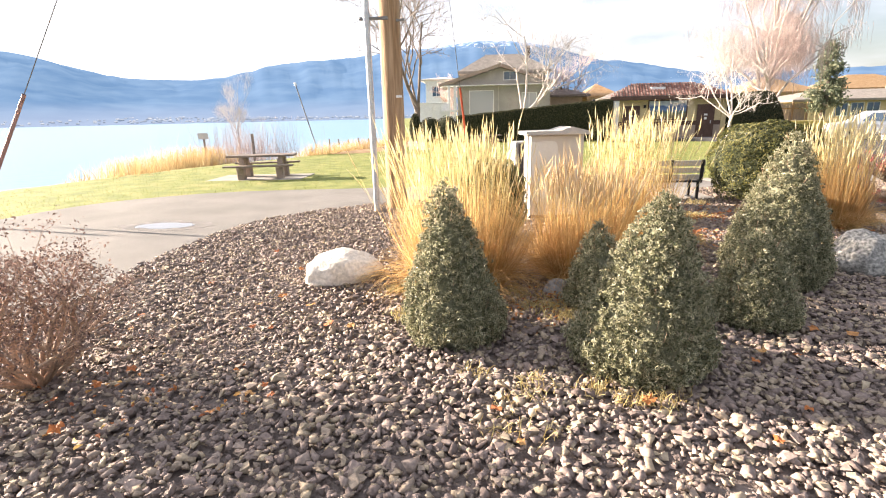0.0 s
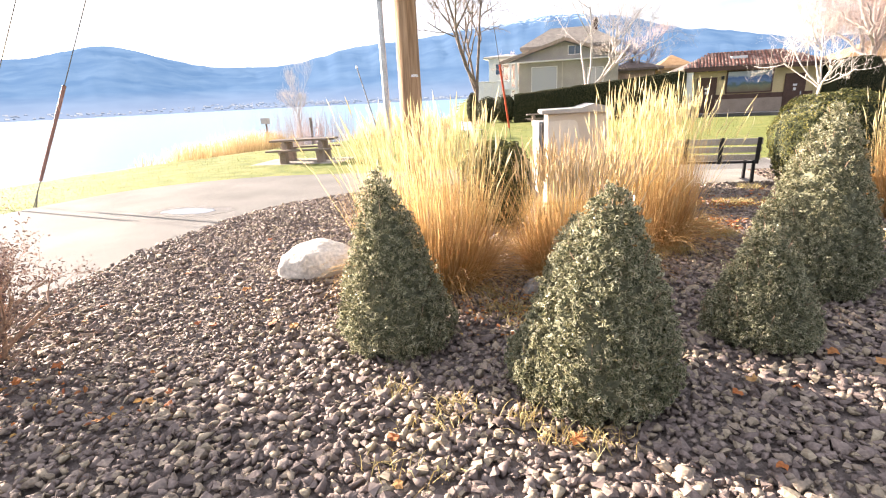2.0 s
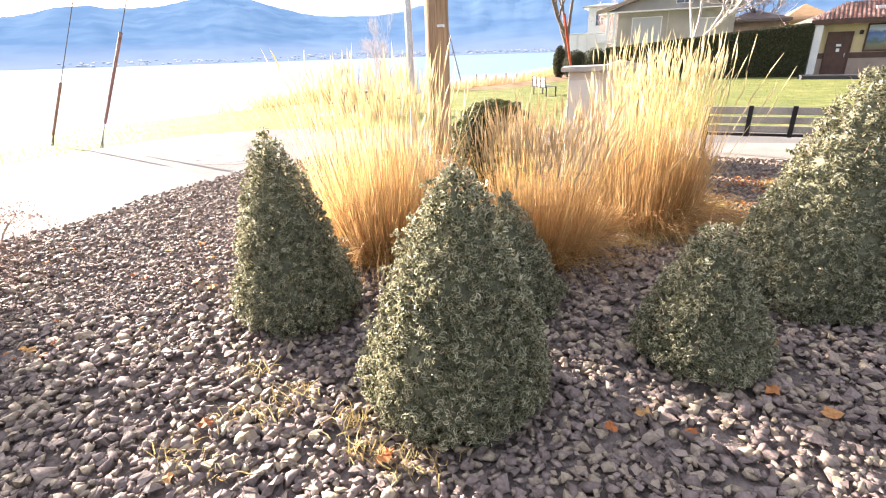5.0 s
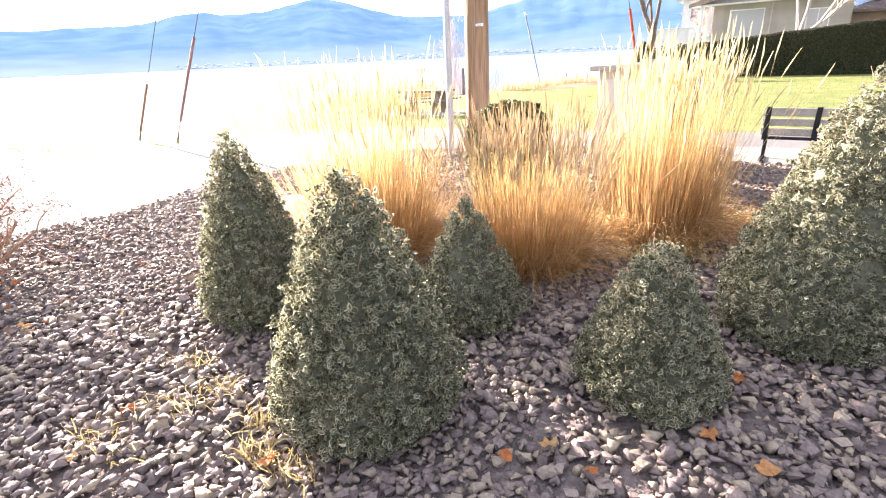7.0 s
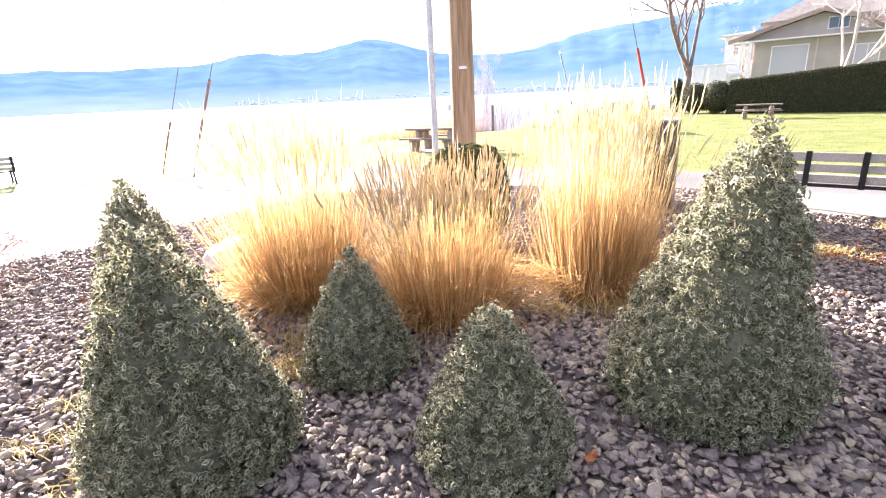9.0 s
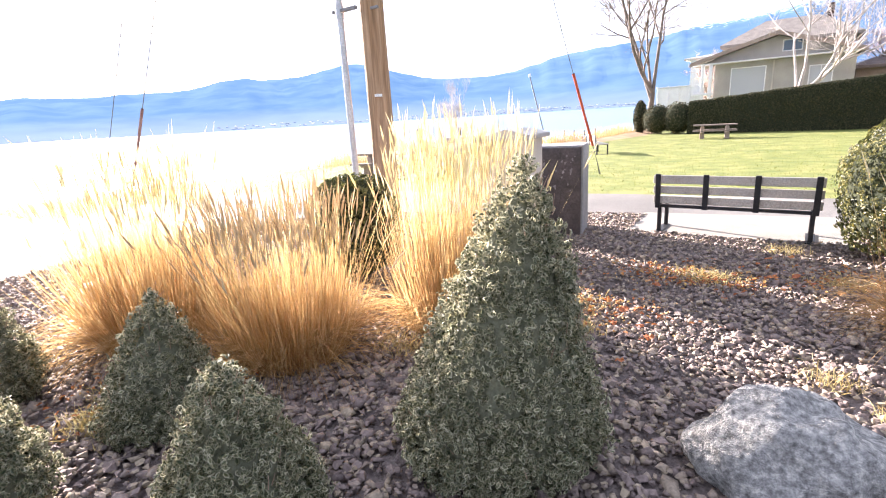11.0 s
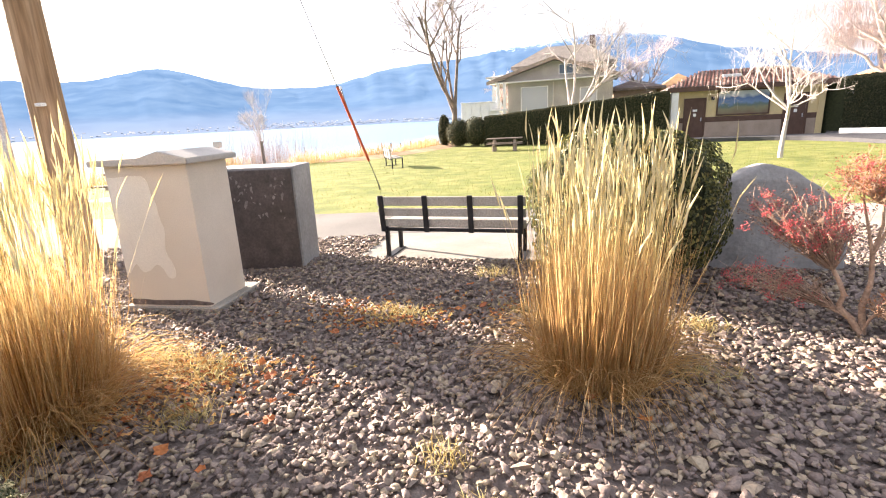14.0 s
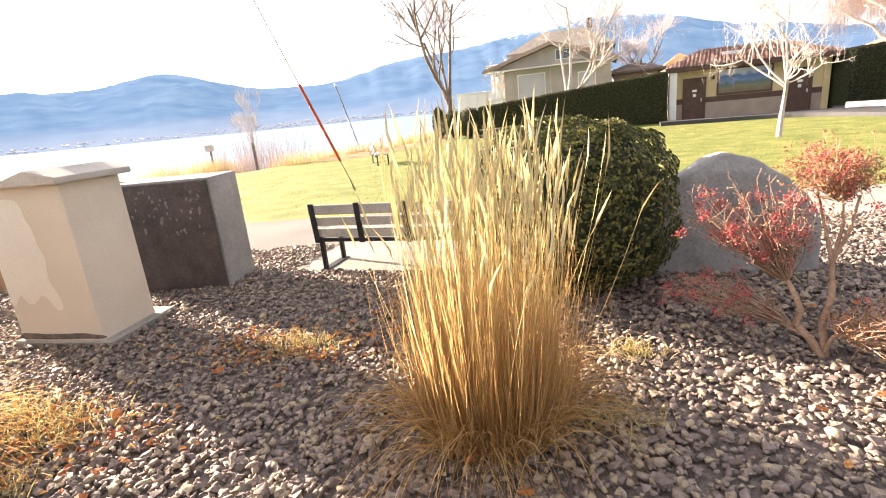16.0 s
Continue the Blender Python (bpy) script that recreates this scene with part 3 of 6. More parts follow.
def cone_shrub(x, y, r, h, lean, seed, label, n):
    """A clipped conical evergreen: stem, inner twigs, thousands of small cream-edged leaves."""
    g = np.random.default_rng(seed)
    top = empty("topiary_shrub", pose(x, y, -0.03), label, "shrub", "clipped conical shrubs")
    # sprigs over the clipped face, each a small rosette of leaves round its shoot
    m = n // 6
    u = np.clip((1 - np.sqrt(g.uniform(0, 1, m))) * 1.02, 0, 0.99)
    th = g.uniform(0, 2 * math.pi, m)
    lump = np.array([noise.noise(Vector((math.cos(a) * 2.2, math.sin(a) * 2.2, b * 4 + seed))) for a, b in zip(th, u)])
    fine = np.array([noise.noise(Vector((math.cos(a) * 6, math.sin(a) * 6, b * 10 + seed))) for a, b in zip(th, u)])
    rr = r * profile(u, 0.72) * (1 + 0.10 * lump + 0.12 * fine) + g.normal(0, 0.014, m)
    rr = np.maximum(rr - g.uniform(0, 1, m) ** 2 * 0.04, 0.005)
    C = np.stack([np.cos(th) * rr + lean[0] * u, np.sin(th) * rr + lean[1] * u, 0.03 + u * h + g.normal(0, 0.010, m)], -1)
    A = np.stack([np.cos(th), np.sin(th), g.uniform(0.1, 1.3, m)], -1) + g.normal(0, 0.35, (m, 3))
    A /= np.linalg.norm(A, axis=1, keepdims=True)
    C, A = np.repeat(C, 8, 0), np.repeat(A, 8, 0)
    n = len(C)
    off = g.normal(0, 1, (n, 3))
    off -= A * (off * A).sum(1, keepdims=True)
    off /= np.linalg.norm(off, axis=1, keepdims=True)
    P = C + A * g.uniform(-0.030, 0.026, (n, 1)) + off * g.uniform(0.004, 0.021, (n, 1))
    P[:, 2] = np.maximum(P[:, 2], 0.015)
    N = off * 0.7 + A * 0.8
    v, f = leaves(P, N, 0.0255, 0.5, seed=seed, fold=0.22)
    tagged(np_part("foliage", v, f, M_varieg, top, "cream leaf margins"), kind="stuff")
    v, f = leaves(P + N * 0.002, N, 0.0178, 0.5, seed=seed, slim=0.5, fold=0.22)
    tagged(np_part("leaf_centre", v, f, M_centre, top, "grey-green leaf centres"), kind="stuff")
    bm = bmesh.new()
    rings = []
    for i in range(15):
        q = i / 14
        ring = []
        for j in range(28):
            a = j / 28 * 2 * math.pi
            k = r * float(profile(np.array(q), 0.72)) * (1 + 0.10 * noise.noise(Vector((math.cos(a) * 2.2, math.sin(a) * 2.2, q * 4 + seed)))) - 0.06
            k = max(k, 0.004)
            ring.append(bm.verts.new((math.cos(a) * k + lean[0] * q, math.sin(a) * k + lean[1] * q, 0.02 + q * (h - 0.04))))
        rings.append(ring)
    for a, b in zip(rings, rings[1:]):
        for j in range(28):
            bm.faces.new((a[j], a[(j + 1) % 28], b[(j + 1) % 28], b[j]))
    bm.faces.new(rings[0][::-1])
    part("inner_core", bm, M_core, top, smooth=True)
    v, f = tubes([[((0, 0, -0.04), 0.025), ((0.01, 0, 0.15), 0.02)]], 6)
    np_part("stem", v, f, M_bark_s, top)
    sp = []
    for k in range(46):
        q, a = g.uniform(0.05, 0.96) ** 0.8, g.uniform(0, 6.28)
        k2 = r * float(profile(np.array(q), 0.72))
        p = Vector((math.cos(a) * k2 + lean[0] * q, math.sin(a) * k2 + lean[1] * q, 0.03 + q * h))
        e = p + Vector((math.cos(a) * g.uniform(0, 0.05), math.sin(a) * g.uniform(0, 0.05), g.uniform(0.03, 0.09)))
        sp.append([(p, 0.0025), (e, 0.001)])
    v, f = tubes(sp, 3)
    tagged(np_part("shoot_fuzz", v, f, M_bark_s, top), kind="stuff")
    return top


cone_shrub(0.04, 2.03, 0.385, 1.25, (-0.08, -0.02), 11, "tall clipped conical shrub with cream-edged leaves beside amber grass", 12500)
cone_shrub(1.34, 1.63, 0.455, 1.23, (0.07, -0.10), 12, "broad clipped conical shrub with cream-edged leaves in gravel", 16000)
cone_shrub(1.34, 2.66, 0.335, 0.76, (-0.07, 0.08), 13, "small clipped conical shrub with grey-green leaves", 8000)
cone_shrub(2.50, 2.45, 0.345, 0.78, (0.0, 0.0), 14, "low dome-topped clipped shrub with cream-edged leaves", 9000)
cone_shrub(3.18, 3.47, 0.49, 1.49, (0.13, 0.12), 15, "tallest clipped conical shrub with cream-edged leaves beside a rock", 18500)


def reed_grass(x, y, r, h, n, seed, label, drift=(0, 0), fan=1.0, m_plume=None):
    """A feather reed grass clump: arching leaves, upright stems, seed plumes."""
    g = np.random.default_rng(seed)
    top = empty("reed_grass", pose(x, y, -0.02), label, "ornamental grass", "feather reed grass clumps")

    def rootspots(m, k):
        a, q = g.uniform(0, 6.283, m), np.sqrt(g.uniform(0, 1, m)) * r * k
        return np.stack([np.cos(a) * q, np.sin(a) * q, np.zeros(m)], -1)
    R = rootspots(n, 0.60)
    ln = h * np.clip(g.normal(0.88, 0.10, n), 0.6, 1.08)
    H = R * (1.0 + 0.55 * fan * g.uniform(0.2, 1.3, (n, 1))) + g.normal(0, 0.05, (n, 3))
    H[:, :2] += np.array(drift) * ln[:, None] * g.uniform(0.3, 1.0, (n, 1))
    wild = g.uniform(0, 1, n) < 0.24
    H[wild, :2] *= g.uniform(1.2, 1.7, (int(wild.sum()), 1))
    ln[wild] *= 0.92
    H[:, 2] = ln
    bow = np.stack([R[:, 0], R[:, 1], np.zeros(n)], -1) * 0.10 + g.normal(0, 0.022, (n, 3))
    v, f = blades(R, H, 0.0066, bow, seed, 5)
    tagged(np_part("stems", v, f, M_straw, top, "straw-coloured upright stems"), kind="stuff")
    # plumes: slim spindles on the stem tips
    d = H - R + bow * -2.0
    d /= np.linalg.norm(d, axis=1, keepdims=True)
    pl = g.uniform(0.13, 0.24, (n, 1))
    s1 = np.cross(d, g.normal(0, 1, (n, 3)))
    s1 /= np.linalg.norm(s1, axis=1, keepdims=True)
    s2 = np.cross(d, s1)
    w = g.uniform(0.0042, 0.0082, (n, 1))
    droop = np.stack([g.normal(0, 0.02, n), g.normal(0, 0.02, n), np.zeros(n)], -1)
    low, mid1, mid2, tip = H - d * pl * 0.35, H, H + d * pl * 0.35 + droop * 0.4, H + d * pl * 0.75 + droop
    rows = [low]
    for m, k in ((mid1, 1.0), (mid2, 0.7)):
        rows += [m + s1 * w * k, m + s2 * w * k, m - s1 * w * k, m - s2 * w * k]
    rows.append(tip)
    v = np.stack(rows, 1).reshape(-1, 3)
    base = np.arange(n)[:, None] * 10
    tri = []
    for j in range(4):
        k = (j + 1) % 4
        tri += [(0, 1 + k, 1 + j), (1 + j, 1 + k, 5 + k), (1 + j, 5 + k, 5 + j), (5 + j, 5 + k, 9)]
    f = np.concatenate([base + np.array([t]) for t in tri], 0)
    tagged(np_part("plumes", v, f, m_plume or M_plume, top, "pale feathery seed heads"), kind="stuff")
    # leaves: dense amber sheaf, half height
    m = int(n * 3.4)
    R = rootspots(m, 0.70)
    hl2 = h * np.clip(g.normal(0.54, 0.14, m), 0.15, 0.84)
    H = R * (1 + 0.60 * fan * g.uniform(0.0, 1.3, (m, 1)))
    H[:, :2] += g.normal(0, 0.045, (m, 2))
    H[:, 2] = hl2
    v, f = blades(R, H, 0.0056, R * 0.10 + g.normal(0, 0.028, (m, 3)), seed + 1, 4)
    tagged(np_part("leaf_sheaf", v, f, M_culm, top, "dense amber-orange leaf blades"), kind="stuff")
    # skirt: blades arching over to the ground
    m = int(n * 2.0)
    R = rootspots(m, 0.7)
    a = np.arctan2(R[:, 1], R[:, 0]) + g.normal(0, 0.35, m)
    q = r * g.uniform(0.85, 1.95, m)
    H = np.stack([np.cos(a) * q, np.sin(a) * q, g.uniform(0.01, 0.22, m)], -1)
    bow = np.stack([np.cos(a) * 0.02, np.sin(a) * 0.02, g.uniform(0.08, 0.28, m)], -1)
    v, f = blades(R, H, 0.006, bow, seed + 2, 5)
    tagged(np_part("skirt", v, f, M_culm, top, "dry blades arching to the ground"), kind="stuff")
    return top


reed_grass(0.02, 3.26, 0.60, 1.52, 520, 21, "tall amber feather reed grass with pale plumes beside white boulder", (-0.05, 0), 1.7)
reed_grass(1.30, 3.64, 0.56, 1.17, 480, 22, "tall amber feather reed grass leaning, in shaded gravel", (0.02, -0.02), 1.45, M_plume_shaded)
reed_grass(2.10, 4.74, 0.58, 1.58, 520, 23, "tall amber feather reed grass near the stucco pillar", (0.04, 0))
reed_grass(5.34, 6.02, 0.49, 1.46, 430, 24, "tall amber feather reed grass with pale plumes by boxwood", (0.03, 0))


def box_ball(x, y, r, h, seed, n, label):
    """A clipped boxwood: rounded body of leaves on a core coloured dark as inner shade."""
    g = np.random.default_rng(seed)
    top = empty("boxwood_shrub", pose(x, y, -0.05), label, "shrub", "clipped boxwood shrubs")
    d = g.normal(0, 1, (n, 3))
    d /= np.linalg.norm(d, axis=1, keepdims=True)
    d[:, 2] = np.where(d[:, 2] < -0.75, -d[:, 2], d[:, 2])
    k = np.array([1 + 0.08 * noise.noise(Vector(q) * 2 + Vector((seed, 0, 0))) + 0.10 * noise.noise(Vector(q) * 6) for q in d])
    sup = np.sign(d) * np.abs(d) ** 0.8
    P = sup * k[:, None] * np.array([r, r, h / 2]) * (1 - 0.06 * g.uniform(0, 1, (n, 1)) ** 2)
    P[:, 2] += h / 2
    P[:, 2] = np.maximum(P[:, 2], 0.03)
    v, f = leaves(P, d, 0.034, 0.7, seed=seed)
    tagged(np_part("foliage", v, f, M_box, top, "small dark and yellow-green leaves"), kind="stuff")
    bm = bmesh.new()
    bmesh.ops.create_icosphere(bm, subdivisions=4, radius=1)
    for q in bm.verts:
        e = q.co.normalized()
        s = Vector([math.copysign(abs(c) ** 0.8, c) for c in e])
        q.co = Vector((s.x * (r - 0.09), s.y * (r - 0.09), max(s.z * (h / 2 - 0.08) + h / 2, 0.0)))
    part("inner_core", bm, M_hedge_core, top, smooth=True)
    return top


box_ball(0.36, 5.30, 0.46, 1.17, 31, 9000, "dark clipped boxwood between two reed grass clumps")
box_ball(5.56, 8.32, 0.93, 1.52, 32, 20000, "large rounded boxwood beside the park bench")

# ---- stones ----
def rock(name, x, y, z, sx, sy, sz, seed, m, label, turn=0, rough=0.16):
    ob = part(name, rock_mesh(sx, sy, sz, seed, 5, rough), m, smooth=True)
    ob.matrix_world = pose(x, y, z, 0, 0, turn)
    return tagged(ob, label, "rock")


rock("boulder", -1.30, 3.42, 0.08, 0.42, 0.29, 0.235, 2, M_whiterock, "smooth white boulder lying in the gravel", 20, 0.09)
rock("boulder", 4.46, 3.97, 0.07, 0.39, 0.33, 0.33, 5, M_bluerock, "speckled blue-grey granite boulder in gravel", 10)
rock("boulder", 0.98, 3.05, 0.02, 0.13, 0.10, 0.11, 8, M_greyrock, "small grey stone among the grass", 0)


def monument():
    """Upright slab of rough grey stone with a pointed top."""
    bm = bmesh.new()
    bmesh.ops.create_grid(bm, x_segments=40, y_segments=40, size=0.5)
    pts = []
    for q in bm.verts:
        u, w = q.co.x * 2, q.co.y + 0.5
        wide = 0.71 * (1 - 0.14 * w)
        top = 1.15 - 0.34 * abs(u + 0.12) ** 1.45 - 0.35 * max(0, abs(u) - 0.75)
        q.co = Vector((u * wide, 0, w * top))
    r = bmesh.ops.extrude_face_region(bm, geom=list(bm.faces))
    for q in r["geom"]:
        if isinstance(q, bmesh.types.BMVert):
            q.co.y += 0.30
    for q in bm.verts:
        d = noise.noise_vector(q.co * 2.2) * 0.05 + noise.noise_vector(q.co * 8) * 0.012
        edge = max(0.0, abs(q.co.x) / 0.74 - 0.8) + max(0.0, q.co.z - 0.98)
        q.co = q.co + d + Vector((0, (0.15 - q.co.y) * min(edge * 1.6, 0.8), 0))
    return bm


ob = part("memorial_stone", monument(), M_greyrock, smooth=True)
ob.matrix_world = pose(7.02, 8.58, -0.10, 0, 0, 4)
tagged(ob, "upright rough grey memorial stone with a pointed top", "stone")

# ---- pillar and stone block ----
pil = empty("stucco_pillar", pose(1.36, 6.80, -0.05, 0, 0, 7), "beige stucco pillar with a cast cap and patchy repaint", "pillar")
part("base_slab", box(-0.50, -0.325, -0.06, 0.52, 0.46, 0.075, 0.012), M_concrete, pil, "pale concrete footing")
bm = bmesh.new()
box(-0.425, -0.30, 0.035, 0.425, 0.30, 1.43, 0.014, bm, 2)
part("shaft", bm, M_stucco, pil)
bm = bmesh.new()
outline = [(-0.52, 1.43), (0.50, 1.43), (0.50, 1.48), (0.40, 1.505), (0.22, 1.55), (0.10, 1.52), (0.02, 1.495), (-0.52, 1.485)]
fr = [bm.verts.new((a, -0.38, b)) for a, b in outline]
fc = bm.faces.new(fr)
r = bmesh.ops.extrude_face_region(bm, geom=[fc])
for q in r["geom"]:
    if isinstance(q, bmesh.types.BMVert):
        q.co.y = 0.38
bmesh.ops.bevel(bm, geom=list(bm.edges), offset=0.008, segments=2, affect="EDGES")
part("cap", bm, M_cap, pil, "weathered cast cap with a low hump")


def blotch(outl, y, m, parent, name, thick=0.003):
    bm = bmesh.new()
    fc = bm.faces.new([bm.verts.new((a, y, b)) for a, b in outl])
    r = bmesh.ops.extrude_face_region(bm, geom=[fc])
    for q in r["geom"]:
        if isinstance(q, bmesh.types.BMVert):
            q.co.y -= thick
    bmesh.ops.triangulate(bm, faces=[f for f in bm.faces if len(f.verts) > 4])
    return part(name, bm, m, parent)


def wavy(cx, cz, pts, seed, amp=0.02):
    out = []
    p = smoothed(pts + pts[:1], 5)[:-1]
    for i, (a, b) in enumerate(p):
        d = noise.noise_vector(Vector((a * 9, b * 9, seed))) * amp
        out.append((cx + a + d.x, cz + b + d.y))
    return out


blotch(wavy(0, 0, [(-0.41, 1.32), (-0.05, 1.33), (0.02, 1.15), (0.08, 0.85), (0.06, 0.62), (0.12, 0.40), (0.05, 0.36), (-0.05, 0.50), (-0.2, 0.42), (-0.3, 0.50), (-0.41, 0.46)], 3), -0.3005, M_patch, pil, "paint_patch")
# thin dark strip along the foot of the front face
blotch(wavy(0, 0, [(-0.40, 0.15), (-0.1, 0.135), (0.2, 0.14), (0.40, 0.125), (0.40, 0.09), (-0.40, 0.09)], 6, 0.008), -0.3005, M_soil, pil, "dark_foot_strip")

blk = empty("stone_block", pose(1.34, 8.14, -0.10, 0, 0, 13), "squat stone block with a dark face streaked pale", "stone block")
part("body", box(-0.62, -0.28, 0.0, 0.55, 0.32, 1.31, 0.02, None, 2), M_greyrock, blk)
part("dark_face", box(-0.58, -0.315, 0.09, 0.53, -0.281, 1.29, 0.008), M_granite, blk, "dark brown polished face")
part("plinth", box(-0.68, -0.36, -0.05, 0.60, 0.38, 0.07, 0.01), M_concrete, blk)
g = np.random.default_rng(5)
for k in range(60):
    cx, cz = g.uniform(-0.50, 0.46), 1.22 - abs(g.normal(0, 0.24))
    s = g.uniform(0.005, 0.020)
    blotch(wavy(cx, cz, [(-s, 0), (s * g.normal(0, 0.8), s * g.uniform(0.5, 1.5)), (s, 0), (s * g.normal(0, 0.8), -s * g.uniform(0.5, 4.0))], k, s * 0.6), -0.3155, M_smear, blk, "streak", 0.0015)

# ---- benches ----
def park_bench(m, label):
    """Slatted bench with steel frames, its back towards -y."""
    top = empty("park_bench", m, label, "bench", "park benches")
    for z0, z1, yy in ((0.40, 0.50, -0.045), (0.535, 0.635, -0.065), (0.67, 0.78, -0.085)):
        part("back_slat", box(-0.92, yy, z0, 0.92, yy + 0.035, z1, 0.006), M_slat, top)
    for k in range(3):
        y0 = 0.02 + k * 0.145
        part("seat_slat", box(-0.92, y0, 0.405, 0.92, y0 + 0.13, 0.44, 0.006), M_slat, top)
    for x in (-0.86, -0.29, 0.27, 0.86):
        bm = bmesh.new()
        box(x - 0.032, -0.075, 0.34, x + 0.032, -0.05, 0.80, 0.004, bm)
        bmesh.ops.rotate(bm, verts=bm.verts, cent=(x, -0.06, 0.36), matrix=Matrix.Rotation(radians(5), 3, "X"))
        part("back_bracket", bm, M_black, top, "black steel bracket")
    for x in (-0.84, 0.84):
        part("leg", box(x - 0.024, -0.03, 0.0, x + 0.024, 0.02, 0.40, 0.004), M_black, top, "black steel leg")
        part("leg", box(x - 0.024, 0.40, 0.0, x + 0.024, 0.45, 0.40, 0.004), M_black, top, "black steel leg")
        part("foot_plate", box(x - 0.05, -0.06, -0.001, x + 0.05, 0.48, 0.012, 0.003), M_black, top)
    part("rail", box(-0.88, -0.05, 0.345, 0.88, -0.01, 0.385, 0.004), M_black, top, "black steel rail")
    return top


park_bench(pose(3.63, 8.62, -0.018), "slatted grey-brown park bench with black steel frame")
park_bench(pose(-15.04, 3.54, float(land(-15.04, 3.54)), 0, 0, 88), "slatted park bench by the lake with its back to the path")
park_bench(pose(-3.15, 22.7, float(land(-3.15, 22.7)), 0, 0, -58), "slatted park bench standing on the lawn")

# ---- pole, conduit and guys ----
pole = empty("utility_pole", pose(-1.47, 7.83, -0.05), "weathered brown timber utility pole in the bed", "utility pole")
bm = bmesh.new()
rings = []
for i in range(24):
    z = i / 23 * 17
    ring = []
    for j in range(22):
        a = j / 22 * 2 * math.pi
        k = (0.205 - 0.004 * z) * (1 + 0.018 * noise.noise(Vector((math.cos(a) * 5, math.sin(a) * 5, z * 0.25))))
        ring.append(bm.verts.new((math.cos(a) * k, math.sin(a) * k, z)))
    rings.append(ring)
for a, b in zip(rings, rings[1:]):
    for j in range(22):
        bm.faces.new((a[j], a[(j + 1) % 22], b[(j + 1) % 22], b[j]))
bm.faces.new(rings[-1])
part("shaft", bm, M_pole, pole, smooth=True)
part("tag", box(0.10, -0.215, 2.10, 0.20, -0.14, 2.14, 0.002), M_white, pole, "small white band")
for z in (3.38, 6.5):
    part("bracket", box(-0.46, -0.42, z, 0.05, -0.36, z + 0.05, 0.004), M_wire, pole)
    part("bracket", box(0.15, -0.20, z, 0.30, -0.16, z + 0.04, 0.004), M_wire, pole)
con = empty("conduit_mast", pose(-1.80, 7.45, -0.05), "pale grey metal conduit standing beside the pole", "conduit")
v, f = tubes([[((0, 0, 0), 0.055), ((0, 0, 3.4), 0.055), ((0, 0, 9), 0.055)]], 14)
np_part("pipe", v, f, M_metal, con, smooth=True)
v, f = tubes([[((0, 0, 3.3), 0.068), ((0, 0, 3.5), 0.068)]], 14)
np_part("coupling", v, f, M_metal, con, smooth=True)


def guy(x, y, h, m, g0, g1, label):
    """An anchored guy wire with a coloured guard over its lower part."""
    z = float(land(x, y))
    top = empty("guy_wire", pose(x, y, z), label, "guy wire", "pole guys")
    e = Vector((-1.47 - x, 7.83 - y, h - z))
    d = e.normalized()
    v, f = tubes([[(Vector((0, 0, 0)), 0.009), (e, 0.007)]], 6)
    np_part("wire", v, f, M_wire, top)
    v, f = tubes([[(d * g0, 0.028), (d * (g0 + 0.05), 0.034), (d * g1, 0.034)]], 8)
    np_part("guard", v, f, m, top)
    v, f = tubes([[(Vector((0, 0, -0.15)), 0.014), (d * 0.35, 0.014)]], 6)
    np_part("anchor_rod", v, f, M_wire, top)
    return top


guy(-9.52, 6.87, 13.4, M_rust, 0.65, 2.75, "guy wire with a dull maroon guard anchored at the path edge")
guy(-11.6, 7.0, 15.0, M_rust, 0.30, 1.75, "guy wire with a slim maroon guard anchored in the lawn")
guy(-0.32, 15.4, 13.2, M_red, 0.95, 3.05, "guy wire with an orange-red guard anchored in the lawn")

